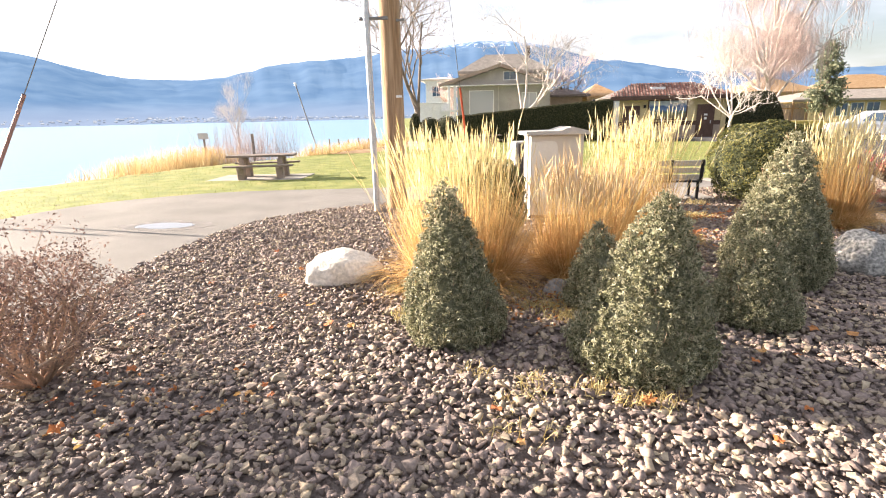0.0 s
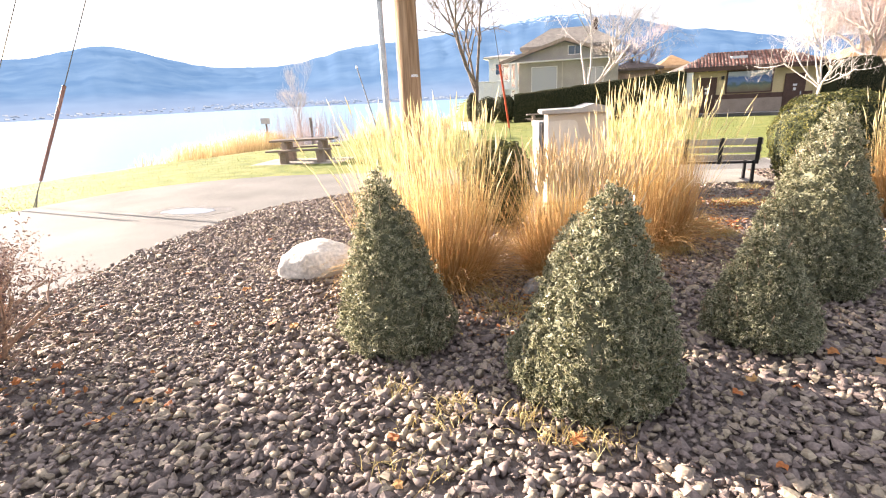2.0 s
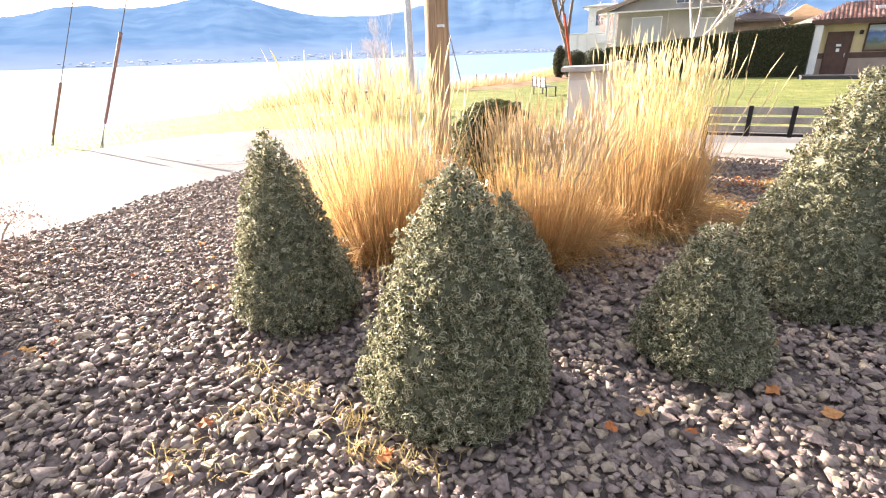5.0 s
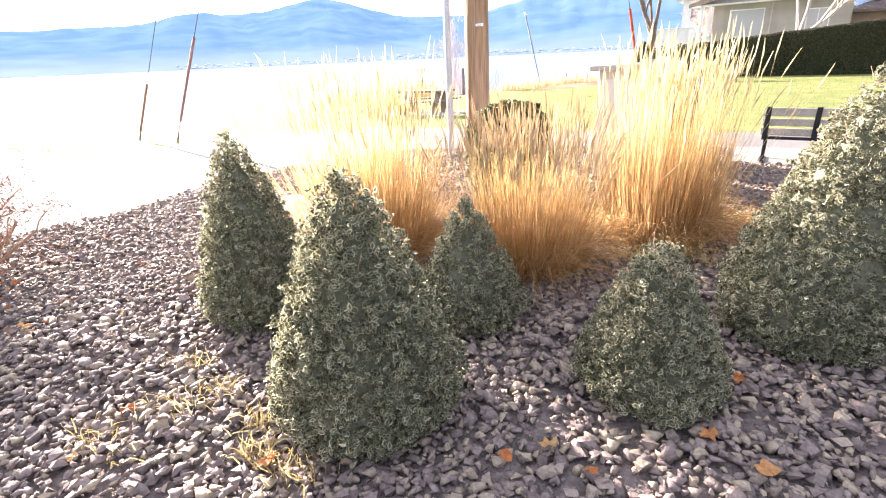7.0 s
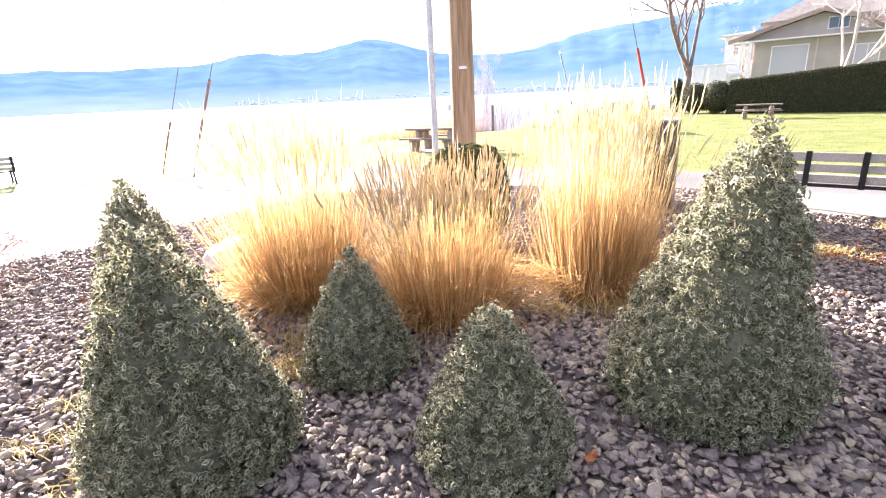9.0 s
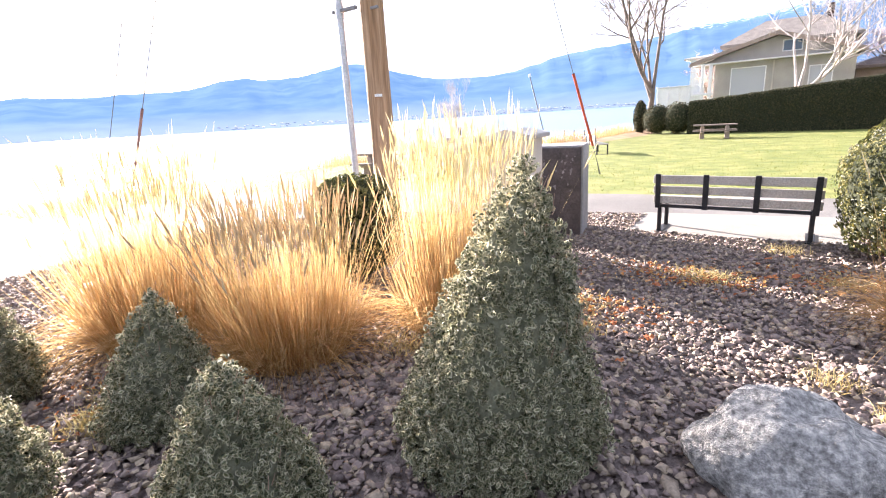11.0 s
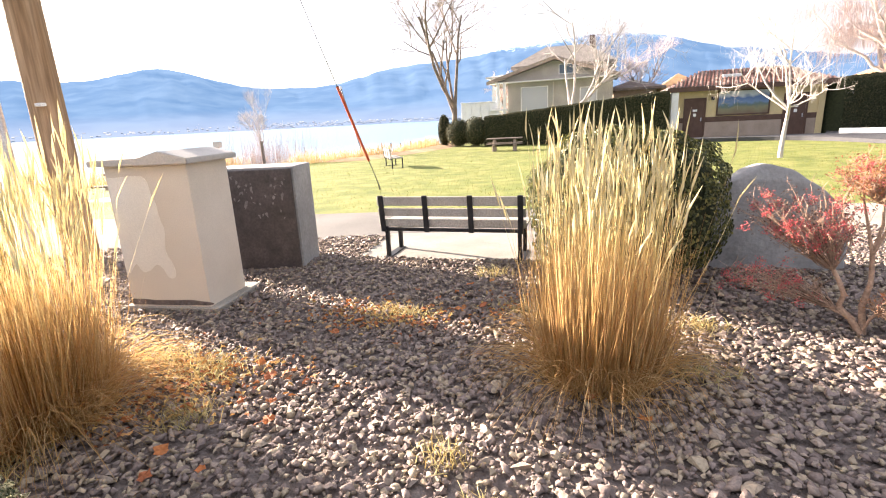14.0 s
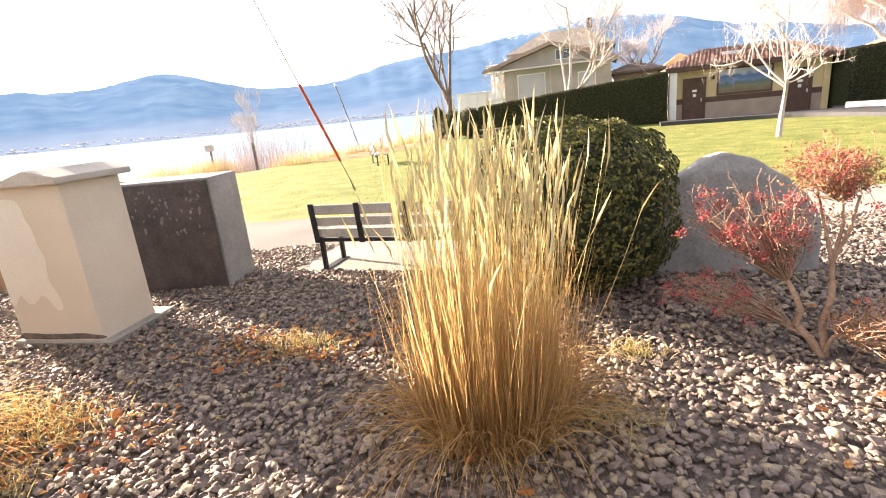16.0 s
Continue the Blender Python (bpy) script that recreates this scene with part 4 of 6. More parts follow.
# ---- trees ----
def bare_tree(x, y, z, h, r0, seed, m_trunk, m_twig, label, fork=0.35, spread=0.55, droop=0.0, limb=0.36, depth=5, kids=3, twig_n=3, name="bare_tree"):
    """A leafless tree: tapered trunk and limbs, then fine twigs."""
    g = random.Random(seed)
    limbs, twigs = [], []

    def grow(p, d, length, r, level):
        n = 4 if level < depth else 2
        line = [(p, r)]
        q, dd = p, d
        for i in range(n):
            bend = Vector((g.gauss(0, 0.13), g.gauss(0, 0.13), 0.10 - droop * (level / depth)))
            dd = (dd + bend * (0.4 if level == 0 else 1.0)).normalized()
            q = q + dd * (length / n)
            line.append((q, r * (1 - 0.45 * (i + 1) / n)))
        (limbs if level < depth - 2 else twigs).append(line)
        if level >= depth:
            return
        k = kids + (1 if g.random() < 0.4 else 0) + (twig_n if level >= depth - 2 else 0)
        for j in range(k):
            t = g.uniform(0.35, 1.0) if level else g.uniform(0.72, 1.0)
            i = min(int(t * n), n - 1)
            a, b = line[i][0], line[i + 1][0]
            s = a + (b - a) * (t * n - i)
            turn = g.uniform(0, 6.283)
            side = dd.cross(Vector((math.cos(turn), math.sin(turn), 0.2))).normalized()
            nd = (dd * (1 - spread * 0.6) + side * spread * g.uniform(0.6, 1.3) + Vector((0, 0, 0.12 - droop * 0.5))).normalized()
            grow(s, nd, (h * limb * g.uniform(0.7, 1.1) if level == 0 else length * g.uniform(0.50, 0.78)), line[i][1] * g.uniform(0.55, 0.76), level + 1)
        if level == 0:
            grow(line[-1][0], dd, h * limb * 1.1, line[-1][1] * 0.8, 1)
    grow(Vector((0, 0, -0.1)), Vector((g.gauss(0, 0.03), g.gauss(0, 0.03), 1)), h * fork, r0, 0)
    top = empty(name, pose(x, y, z), label, "tree")
    v, f = tubes(limbs, 7)
    np_part("trunk", v, f, m_trunk, top, smooth=True)
    v, f = tubes(twigs, 3)
    tagged(np_part("crown", v, f, m_twig, top, "fine leafless twigs"), kind="stuff")
    return top


def gz(x, y):
    return float(land(x, y))


bare_tree(-6.1, 43.8, gz(-6.1, 43.8), 15.0, 0.32, 4, M_bark_d, M_bark_d, "tall leafless grey-brown tree at the end of the hedge", 0.20, 0.74, limb=0.46, depth=5, kids=3, twig_n=2)
bare_tree(3.2, 43.5, gz(3, 43), 13.5, 0.23, 9, M_bark_w, M_bark_w, "leafless white-barked birch before a cream house", 0.18, 0.78, 0.03, limb=0.42, depth=5, kids=3, twig_n=2)
bare_tree(11.45, 23.1, gz(11.45, 23.1), 6.3, 0.095, 8, M_bark_w, M_bark_w, "young leafless tree with a white trunk on the lawn", 0.31, 0.92, -0.06, limb=0.38, depth=5, kids=4, twig_n=0)
bare_tree(9.8, 60, -0.3, 8.5, 0.2, 23, M_bark_d, M_bark_p, "leafless brownish tree behind the dark garage", 0.35, 0.5, 0.1, depth=5)
bare_tree(-5.0, 60, -0.3, 7, 0.2, 26, M_bark_d, M_bark_p, "low leafless brownish tree behind the terrace", 0.3, 0.6, 0.1, depth=5)
bare_tree(-18.3, 34.5, -1.3, 6.0, 0.08, 31, M_bark_w, M_bark_w, "slender pale sapling on the reedy shore", 0.30, 0.55, depth=5, kids=3, name="sapling")


def weeping_birch(x, y, z, h, wide, seed, label):
    """A tall birch: pale crooked limbs and curtains of fine hanging twigs."""
    g = random.Random(seed)
    limbs, strands = [], []
    ends = []
    for k in range(19):
        a = k * 2.4 + g.uniform(-0.3, 0.3)
        reach = wide * g.uniform(0.25, 1.0)
        rise = h * g.uniform(0.32, 1.0) * (1 - 0.15 * reach / wide)
        z0 = h * g.uniform(0.09, 0.24)
        line, p = [], Vector((0, 0, z0))
        for i in range(8):
            t = i / 7
            p = Vector((math.cos(a) * reach * t ** 0.85, math.sin(a) * reach * t ** 0.85, z0 + (rise - z0) * t ** 1.05)) + Vector((g.gauss(0, 0.22), g.gauss(0, 0.22), 0)) * min(t * 3, 1)
            line.append((p, 0.105 * (1 - t) + 0.022))
        limbs.append(line)
        for j in range(16):
            i = g.randint(2, 7)
            q, b = line[i][0], g.uniform(0, 6.283)
            L = g.uniform(0.8, 2.2)
            m = q + Vector((math.cos(b) * L * 0.5, math.sin(b) * L * 0.5, L * 0.35))
            e = q + Vector((math.cos(b) * L, math.sin(b) * L, L * g.uniform(0.2, 0.6)))
            limbs.append([(q, 0.030), (m, 0.020), (e, 0.010)])
            ends += [m, e, e]
    for k in range(7000):
        q = g.choice(ends) + Vector((g.gauss(0, 0.35), g.gauss(0, 0.35), g.gauss(0, 0.3)))
        L = g.uniform(0.5, 1.9)
        b = g.uniform(0, 6.283)
        m = q + Vector((math.cos(b) * 0.22, math.sin(b) * 0.22, -L * 0.25))
        e = q + Vector((math.cos(b) * 0.30, math.sin(b) * 0.30, -L))
        strands.append([(q, 0.011), (m, 0.008), (e, 0.005)])
    top = empty("bare_tree", pose(x, y, z), label, "tree")
    v, f = tubes([[(Vector((0, 0, -0.2)), 0.26), (Vector((0.05, 0, h * 0.12)), 0.2), (Vector((0, 0.1, h * 0.45)), 0.13), (Vector((0.1, 0, h * 0.95)), 0.03)]] + limbs, 6)
    np_part("trunk", v, f, M_bark_w, top, smooth=True)
    v, f = tubes(strands, 3)
    tagged(np_part("crown", v, f, M_bark_p, top, "fine pinkish hanging twigs"), kind="stuff")


weeping_birch(23.6, 44.0, -0.3, 22.0, 5.2, 14, "large leafless birch with pinkish weeping twigs")


def pine(x, y, z, h, seed, label):
    g = np.random.default_rng(seed)
    top = empty("pine_tree", pose(x, y, z), label, "tree")
    v, f = tubes([[((0, 0, 0), 0.25), ((0.1, 0, h * 0.5), 0.17), ((0, 0, h), 0.03)]], 8)
    np_part("trunk", v, f, M_bark_d, top, smooth=True)
    P, N, lines = [], [], []
    for k in range(58):
        u = g.uniform(0.22, 0.98)
        a, L = g.uniform(0, 6.283), (1 - u) ** 0.7 * h * 0.24 * g.uniform(0.5, 1.15) + 0.3
        e = Vector((math.cos(a) * L, math.sin(a) * L, h * u + L * 0.18))
        lines.append([((0, 0, h * u), 0.05), (e, 0.012)])
        m = 70
        t = g.uniform(0.4, 1.05, m)
        P.append(np.stack([e.x * t, e.y * t, h * u + L * 0.18 * t], -1) + g.normal(0, 0.24, (m, 3)))
        N.append(g.normal(0, 1, (m, 3)) + np.array([0, 0, 0.6]))
    v, f = tubes(lines, 4)
    tagged(np_part("branches", v, f, M_bark_d, top), kind="stuff")
    v, f = leaves(np.concatenate(P), np.concatenate(N), 0.30, 0.8, slim=0.35, seed=seed)
    tagged(np_part("crown", v, f, M_needle, top, "tufts of grey-green needles"), kind="stuff")


pine(33.2, 52.0, -0.3, 7.9, 41, "bushy green pine beside ochre houses")


# ---- hedges ----
def hedge(a, b, thick, h0, h1, seed, n, size, label, round_end=0.0):
    """A clipped cedar hedge from a to b."""
    g = np.random.default_rng(seed)
    va, vb = Vector((*a, 0)), Vector((*b, 0))
    L = (vb - va).length
    d = (vb - va) / L
    s = Vector((-d.y, d.x, 0))
    top = empty("hedge", pose(*a, -0.32), label, "hedge")
    bm = bmesh.new()
    nx, rows = 40, []
    cross = [(-1, 0), (-1, 0.5), (-0.97, 0.85), (-0.8, 0.97), (0, 1), (0.8, 0.97), (0.97, 0.85), (1, 0.5), (1, 0)]
    for i in range(nx + 1):
        t = i / nx
        e = 1.0
        if round_end:
            e = min(1.0, (max(1 - t, 0.0) / round_end) ** 0.45) if t > 1 - round_end else 1.0
        hh = (h0 + (h1 - h0) * t) * (1 + 0.02 * noise.noise(Vector((t * 14, seed, 0)))) * max(e, 0.25)
        row = []
        for cx, cz in cross:
            p = d * (t * L) + s * (cx * (thick / 2) * (1 + 0.05 * noise.noise(Vector((t * 17, cx, cz + seed)))))
            row.append(bm.verts.new((p.x, p.y, cz * hh)))
        rows.append(row)
    for r0, r1 in zip(rows, rows[1:]):
        for j in range(len(cross) - 1):
            bm.faces.new((r0[j], r0[j + 1], r1[j + 1], r1[j]))
    bm.faces.new(rows[0])
    bm.faces.new(rows[-1][::-1])
    bm.faces.ensure_lookup_table()
    bm.normal_update()
    tri = [(f.calc_area(), [q.co.copy() for q in f.verts], f.normal.copy()) for f in bm.faces if len(f.verts) == 4]
    w = np.array([t[0] for t in tri])
    pick = g.choice(len(tri), n, p=w / w.sum())
    P, N = np.empty((n, 3)), np.empty((n, 3))
    mid = d * L / 2
    for k, i in enumerate(pick):
        u, q = g.uniform(), g.uniform()
        c = tri[i][1]
        p = (c[0] * (1 - u) + c[1] * u) * (1 - q) + (c[3] * (1 - u) + c[2] * u) * q
        nn = tri[i][2]
        rel = p - mid
        out = s * rel.dot(s) + Vector((0, 0, p.z - (h0 + h1) * 0.25))
        if nn.dot(out) < 0:
            nn = -nn
        P[k], N[k] = p + nn * g.uniform(-0.02, size * 0.35), nn
    v, f = leaves(P, N, size, 0.6, slim=0.5, seed=seed)
    # body coloured dark for the shade behind the sprays
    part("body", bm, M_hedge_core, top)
    tagged(np_part("foliage", v, f, M_hedge, top, "small dark green sprays"), kind="stuff")
    return top


hedge((9.62, 38.3), (-2.2, 38.1), 1.0, 3.05, 2.02, 51, 26000, 0.10, "long clipped dark green cedar hedge")
hedge((18.5, 38.4), (22.3, 39.4), 1.8, 3.2, 3.45, 52, 11000, 0.10, "tall dark clipped hedge with a rounded end", 0.34)
for bx, by, br, bh, sd, lb in ((-2.9, 38.3, 0.95, 2.05, 53, "rounded green shrub at the hedge end"), (-4.3, 38.7, 0.95, 1.95, 54, "rounded dull shrub near the shore"),
                               (-5.6, 39.3, 0.45, 2.3, 55, "narrow upright dark conifer by the shore")):
    g2 = np.random.default_rng(sd)
    top = empty("shrub", pose(bx, by, gz(bx, by)), lb, "shrub")
    d = g2.normal(0, 1, (1500, 3))
    d /= np.linalg.norm(d, axis=1, keepdims=True)
    P = d * np.array([br, br, bh / 2]) * g2.uniform(0.85, 1.05, (1500, 1)) + np.array([0, 0, bh / 2])
    v, f = leaves(P, d, 0.12, 0.7, slim=0.5, seed=sd)
    tagged(np_part("foliage", v, f, M_hedge, top), kind="stuff")
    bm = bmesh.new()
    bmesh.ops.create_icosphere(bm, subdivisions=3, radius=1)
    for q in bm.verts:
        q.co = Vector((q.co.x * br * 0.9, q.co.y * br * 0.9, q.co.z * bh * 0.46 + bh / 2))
    # dark core carries the shade inside the shrub
    part("inner_core", bm, M_hedge_core, top, smooth=True)


# ---- buildings ----
def window(parent, x0, z0, x1, z1, y, bars=1, m_frame=None, deep=0.06, m_pane=None):
    """A framed window on a wall that faces -y, with glass set back."""
    m_frame = m_frame or M_white
    w = part("window", box(x0, y - 0.012, z0, x1, y + 0.02, z1), m_pane or M_glass, parent, "reflecting glass")
    for a, b, c, d in ((x0 - 0.07, z0 - 0.07, x1 + 0.07, z0), (x0 - 0.07, z1, x1 + 0.07, z1 + 0.07), (x0 - 0.07, z0, x0, z1), (x1, z0, x1 + 0.07, z1)):
        part("frame", box(a, y - deep, b, c, y + 0.02, d, 0.005), m_frame, w)
    for k in range(1, bars):
        xm = x0 + (x1 - x0) * k / bars
        part("mullion", box(xm - 0.025, y - deep * 0.7, z0, xm + 0.025, y - 0.013, z1), m_frame, w)
    return w


def hip(x0, y0, x1, y1, z0, z1, ridge=0.5, thick=0.12):
    """A hipped roof with a thick edge."""
    bm = bmesh.new()
    w = (y1 - y0) / 2
    ins = min(w * ridge * 2, (x1 - x0) / 2 - 0.05)
    low = [bm.verts.new(c) for c in ((x0, y0, z0 - thick), (x1, y0, z0 - thick), (x1, y1, z0 - thick), (x0, y1, z0 - thick))]
    mid = [bm.verts.new(c) for c in ((x0, y0, z0), (x1, y0, z0), (x1, y1, z0), (x0, y1, z0))]
    ra, rb = bm.verts.new((x0 + ins, y0 + w, z1)), bm.verts.new((x1 - ins, y0 + w, z1))
    bm.faces.new(low[::-1])
    for i in range(4):
        bm.faces.new((low[i], low[(i + 1) % 4], mid[(i + 1) % 4], mid[i]))
    bm.faces.new((mid[0], mid[1], rb, ra))
    bm.faces.new((mid[1], mid[2], rb))
    bm.faces.new((mid[2], mid[3], ra, rb))
    bm.faces.new((mid[3], mid[0], ra))
    return bm


def washroom():
    """Low park building: tan walls over brown wainscot, tiled hipped roof, two doors, one wide window."""
    top = empty("park_washroom", pose(10.1, 38.8, -0.30) @ Matrix.Diagonal((1.04, 1.04, 1.13, 1)), "low tan park washroom with a red tile roof and brown doors", "building")
    part("wall", box(0, 0, 0, 7.7, 4.2, 2.75), M_tan, top)
    part("wainscot", box(-0.02, -0.05, 0, 7.72, 0.0, 1.05, 0.01), M_wains, top)
    part("corner_pier", box(-0.34, -0.66, 0, 0.06, 0.3, 2.7, 0.01), M_white, top, "white end pier")
    part("corner_pier", box(7.48, -0.12, 0, 7.8, 0.3, 2.7, 0.01), M_tan, top)
    part("plinth", box(-0.3, -0.5, -0.2, 8.0, 0.0, 0.045, 0.01), M_concrete, top)
    for x in (0.55, 5.85):
        dr = part("door", box(x, -0.09, 0.05, x + 1.05, -0.052, 2.12, 0.008), M_door, top, "dark maroon-brown door")
        for a, b, c, d in ((x - 0.09, 0.05, x, 2.21), (x + 1.05, 0.05, x + 1.14, 2.21), (x, 2.12, x + 1.05, 2.21)):
            part("door_frame", box(a, -0.12, b, c, -0.05, d, 0.006), M_door, dr)
        part("handle", box(x + 0.88, -0.14, 0.95, x + 0.93, -0.09, 1.15, 0.008), M_metal, dr)
        part("notice", box(x + 0.42, -0.096, 1.48, x + 0.66, -0.091, 1.60), M_paper, dr, "white door notice")
        part("notice", box(x + 0.46, -0.096, 1.22, x + 0.62, -0.091, 1.38), M_paper, dr, "white door notice")
    mural = part("mural", box(2.35, -0.05, 1.28, 5.0, -0.01, 2.48), M_mural, top, "painted lake landscape panel")
    for a, b, c, d in ((2.27, 1.20, 5.08, 1.28), (2.27, 2.48, 5.08, 2.56), (2.27, 1.28, 2.35, 2.48), (5.0, 1.28, 5.08, 2.48)):
        part("frame", box(a, -0.085, b, c, -0.005, d, 0.006), M_door, mural)
    part("dado_rail", box(-0.03, -0.062, 0.88, 7.73, 0.0, 1.16, 0.008), M_door, top)
    part("lamp", box(1.95, -0.16, 2.05, 2.12, -0.01, 2.25, 0.02), M_black, top)
    roof = part("roof", hip(-0.55, -0.7, 8.25, 4.9, 2.78, 3.75, 0.42, 0.16), M_roof, top)
    part("fascia", box(-0.58, -0.74, 2.56, 8.28, -0.70, 2.80, 0.006), M_door, top)
    part("vent", box(2.6, 0.55, 3.22, 3.6, 1.0, 3.42, 0.02), M_white, top, "pale roof skylight")
    # barrel tiles in courses on the front slope
    rise, run = 0.97, 2.8
    sl = math.hypot(rise, run)
    slope = math.atan2(rise, run)
    bm = bmesh.new()
    for j in range(5):
        t = j / 4 * math.pi
        for k in (0, 1):
            bm.verts.new((math.cos(t) * 0.085, 0.36 * k, math.sin(t) * 0.055 + 0.015 * (1 - k)))
    bm.verts.ensure_lookup_table()
    for j in range(4):
        bm.faces.new([bm.verts[i] for i in (2 * j, 2 * j + 1, 2 * j + 3, 2 * j + 2)])
    me = bpy.data.meshes.new("tile")
    bm.to_mesh(me)
    bm.free()
    me.materials.append(M_tile)
    rot = Matrix.Rotation(slope, 4, "X")
    count = 0
    for row in range(8):
        q = row * 0.35
        inset = q * math.cos(slope) * 0.84
        n = int((8.8 - 2 * inset) / 0.21)
        for c in range(n):
            o = new("tile", me)
            o.parent = roof
            x = -0.55 + inset + 0.1 + c * 0.21
            o.matrix_local = Matrix.Translation((x, -0.70 + q * math.cos(slope), 2.79 + q * math.sin(slope))) @ rot
            count += 1
    return top


washroom()


def gable_roof(x0, x1, xm, y0, y1, z0, z1, thick):
    """Two sloping roof slabs that meet over xm."""
    bm = bmesh.new()
    lo = [(x0, z0), (xm, z1), (x1, z0)]
    ring = [(a, b + thick) for a, b in lo] + [(a, b) for a, b in lo[::-1]]
    fc = bm.faces.new([bm.verts.new((a, y0, b)) for a, b in ring])
    r = bmesh.ops.extrude_face_region(bm, geom=[fc])
    for q in r["geom"]:
        if isinstance(q, bmesh.types.BMVert):
            q.co.y = y1
    bmesh.ops.triangulate(bm, faces=[f for f in bm.faces if len(f.verts) > 4])
    return bm


def house_cream():
    """Two-storey cream house: low front gable, hipped upper roof, porch, terrace and a white upper block."""
    top = empty("house", pose(-3.6, 52, -0.3), "cream two-storey house with grey-brown roofs and terrace", "house")
    part("wall", box(0.7, 0, 0, 10.2, 9, 5.1), M_siding, top)
    bm = bmesh.new()
    v = [bm.verts.new(c) for c in ((-0.5, -0.2, 5.1), (10.2, -0.2, 5.1), (5.1, -0.2, 6.75), (-0.5, 0.0, 5.1), (10.2, 0.0, 5.1), (5.1, 0.0, 6.75))]
    for q in ((0, 1, 2), (3, 5, 4), (0, 2, 5, 3), (1, 4, 5, 2), (0, 3, 4, 1)):
        bm.faces.new([v[i] for i in q])
    part("gable_wall", bm, M_siding, top)
    part("roof", gable_roof(-1.1, 10.7, 5.1, -0.9, 6.5, 5.0, 6.85, 0.24), M_roof, top)
    part("fascia", gable_roof(-1.16, 10.76, 5.1, -0.98, -0.91, 4.9, 6.75, 0.30), M_wains, top)
    part("upper_wall", box(1.4, 3.4, 5.2, 10.0, 9, 6.7), M_siding, top)
    part("roof", hip(0.6, 2.6, 10.6, 9.9, 6.7, 8.7, 0.42, 0.25), M_roof, top)
    part("soffit", box(-1.0, -0.85, 5.0, 10.6, 0.0, 5.09), M_white, top)
    window(top, 5.5, 5.55, 6.7, 6.3, -0.2, 2)
    window(top, 2.0, 2.0, 4.4, 4.5, 0.0, 1, None, 0.06, M_curtain)
    window(top, 7.4, 2.4, 8.8, 4.2, 0.0, 2, None, 0.06, M_curtain)
    part("downpipe", box(4.9, -0.10, 0.2, 5.0, -0.02, 4.95), M_cap, top)
    for x in (-0.25, 0.35):
        part("porch_column", box(x, -0.75, 0, x + 0.26, -0.5, 5.0, 0.02), M_white, top)
    part("porch_deck", box(-0.9, -0.8, 2.5, 0.7, 4.0, 2.7, 0.02), M_white, top)
    part("terrace_wall", box(-3.8, -0.4, 0, -0.3, 0.0, 3.35, 0.02), M_white, top, "white terrace parapet")
    for k in range(5):
        part("terrace_post", box(-3.85 + k * 0.88, -0.46, 0, -3.70 + k * 0.88, -0.41, 3.5, 0.01), M_white, top)
    part("terrace_rail", box(-3.9, -0.48, 3.36, -0.25, 0.06, 3.46, 0.02), M_white, top)
    part("chimney", box(8.0, 5.5, 7.4, 8.5, 6.0, 9.4, 0.02), M_door, top)
    return top


house_cream()


def low_house(x, y, w, d, h, rise, m_wall, m_roof, label, wins, turn=0, stack=True):
    top = empty("house", pose(x, y, -0.3, 0, 0, turn), label, "house", "low houses behind the park")
    part("wall", box(0, 0, 0, w, d, h), m_wall, top)
    part("roof", hip(-0.7, -0.8, w + 0.7, d + 0.8, h, h + rise, 0.5, 0.22), m_roof, top)
    for a, b, c, e in wins:
        window(top, a, b, c, e, 0.0, 2)
    part("door", box(w * 0.55, -0.04, 0, w * 0.55 + 0.95, 0.0, 2.05, 0.01), M_door, top)
    if stack:
        part("chimney", box(w * 0.7, d * 0.5, h + rise * 0.4, w * 0.7 + 0.8, d * 0.5 + 0.8, h + rise + 0.7, 0.02), M_wains, top)
    return top


low_house(6.9, 57, 3.9, 7, 4.1, 0.95, M_wains, M_roof_d, "dark brown garage wing with a shingle roof", [(1, 1.5, 2.4, 2.8)], 0, False)
low_house(11.9, 60, 3.0, 6, 4.0, 1.5, M_tan, M_roof_y, "ochre-roofed tan house behind the washroom", [(0.6, 2.4, 1.8, 3.6)], 0, False)
low_house(17.5, 66, 12, 8, 3.6, 1.4, M_siding, M_roof, "pale house with a grey roof behind the trees", [(2, 1.5, 4, 3.2), (7, 1.5, 9, 3.2)])
low_house(35.0, 72, 9.0, 8, 4.3, 2.2, M_tan, M_roof_y, "tan house with an ochre shingle roof", [(2.6, 2.6, 3.6, 3.7), (4.4, 2.6, 5.6, 3.7), (6.6, 2.6, 7.6, 3.7)], 0, False)
low_house(47.5, 74, 12, 8, 4.6, 2.0, M_tan, M_roof_y, "tan house with a low ochre roof behind a bungalow", [(2, 2.6, 4, 3.7), (7, 2.6, 9, 3.7)], 0, False)
low_house(33.3, 57, 18, 9, 2.95, 1.1, M_tan, M_roof, "long tan bungalow with a low grey-brown roof", [(4.2, 1.2, 5.4, 2.5), (5.8, 1.2, 7.0, 2.5), (7.4, 1.2, 8.6, 2.5), (12, 1.2, 14, 2.5)])


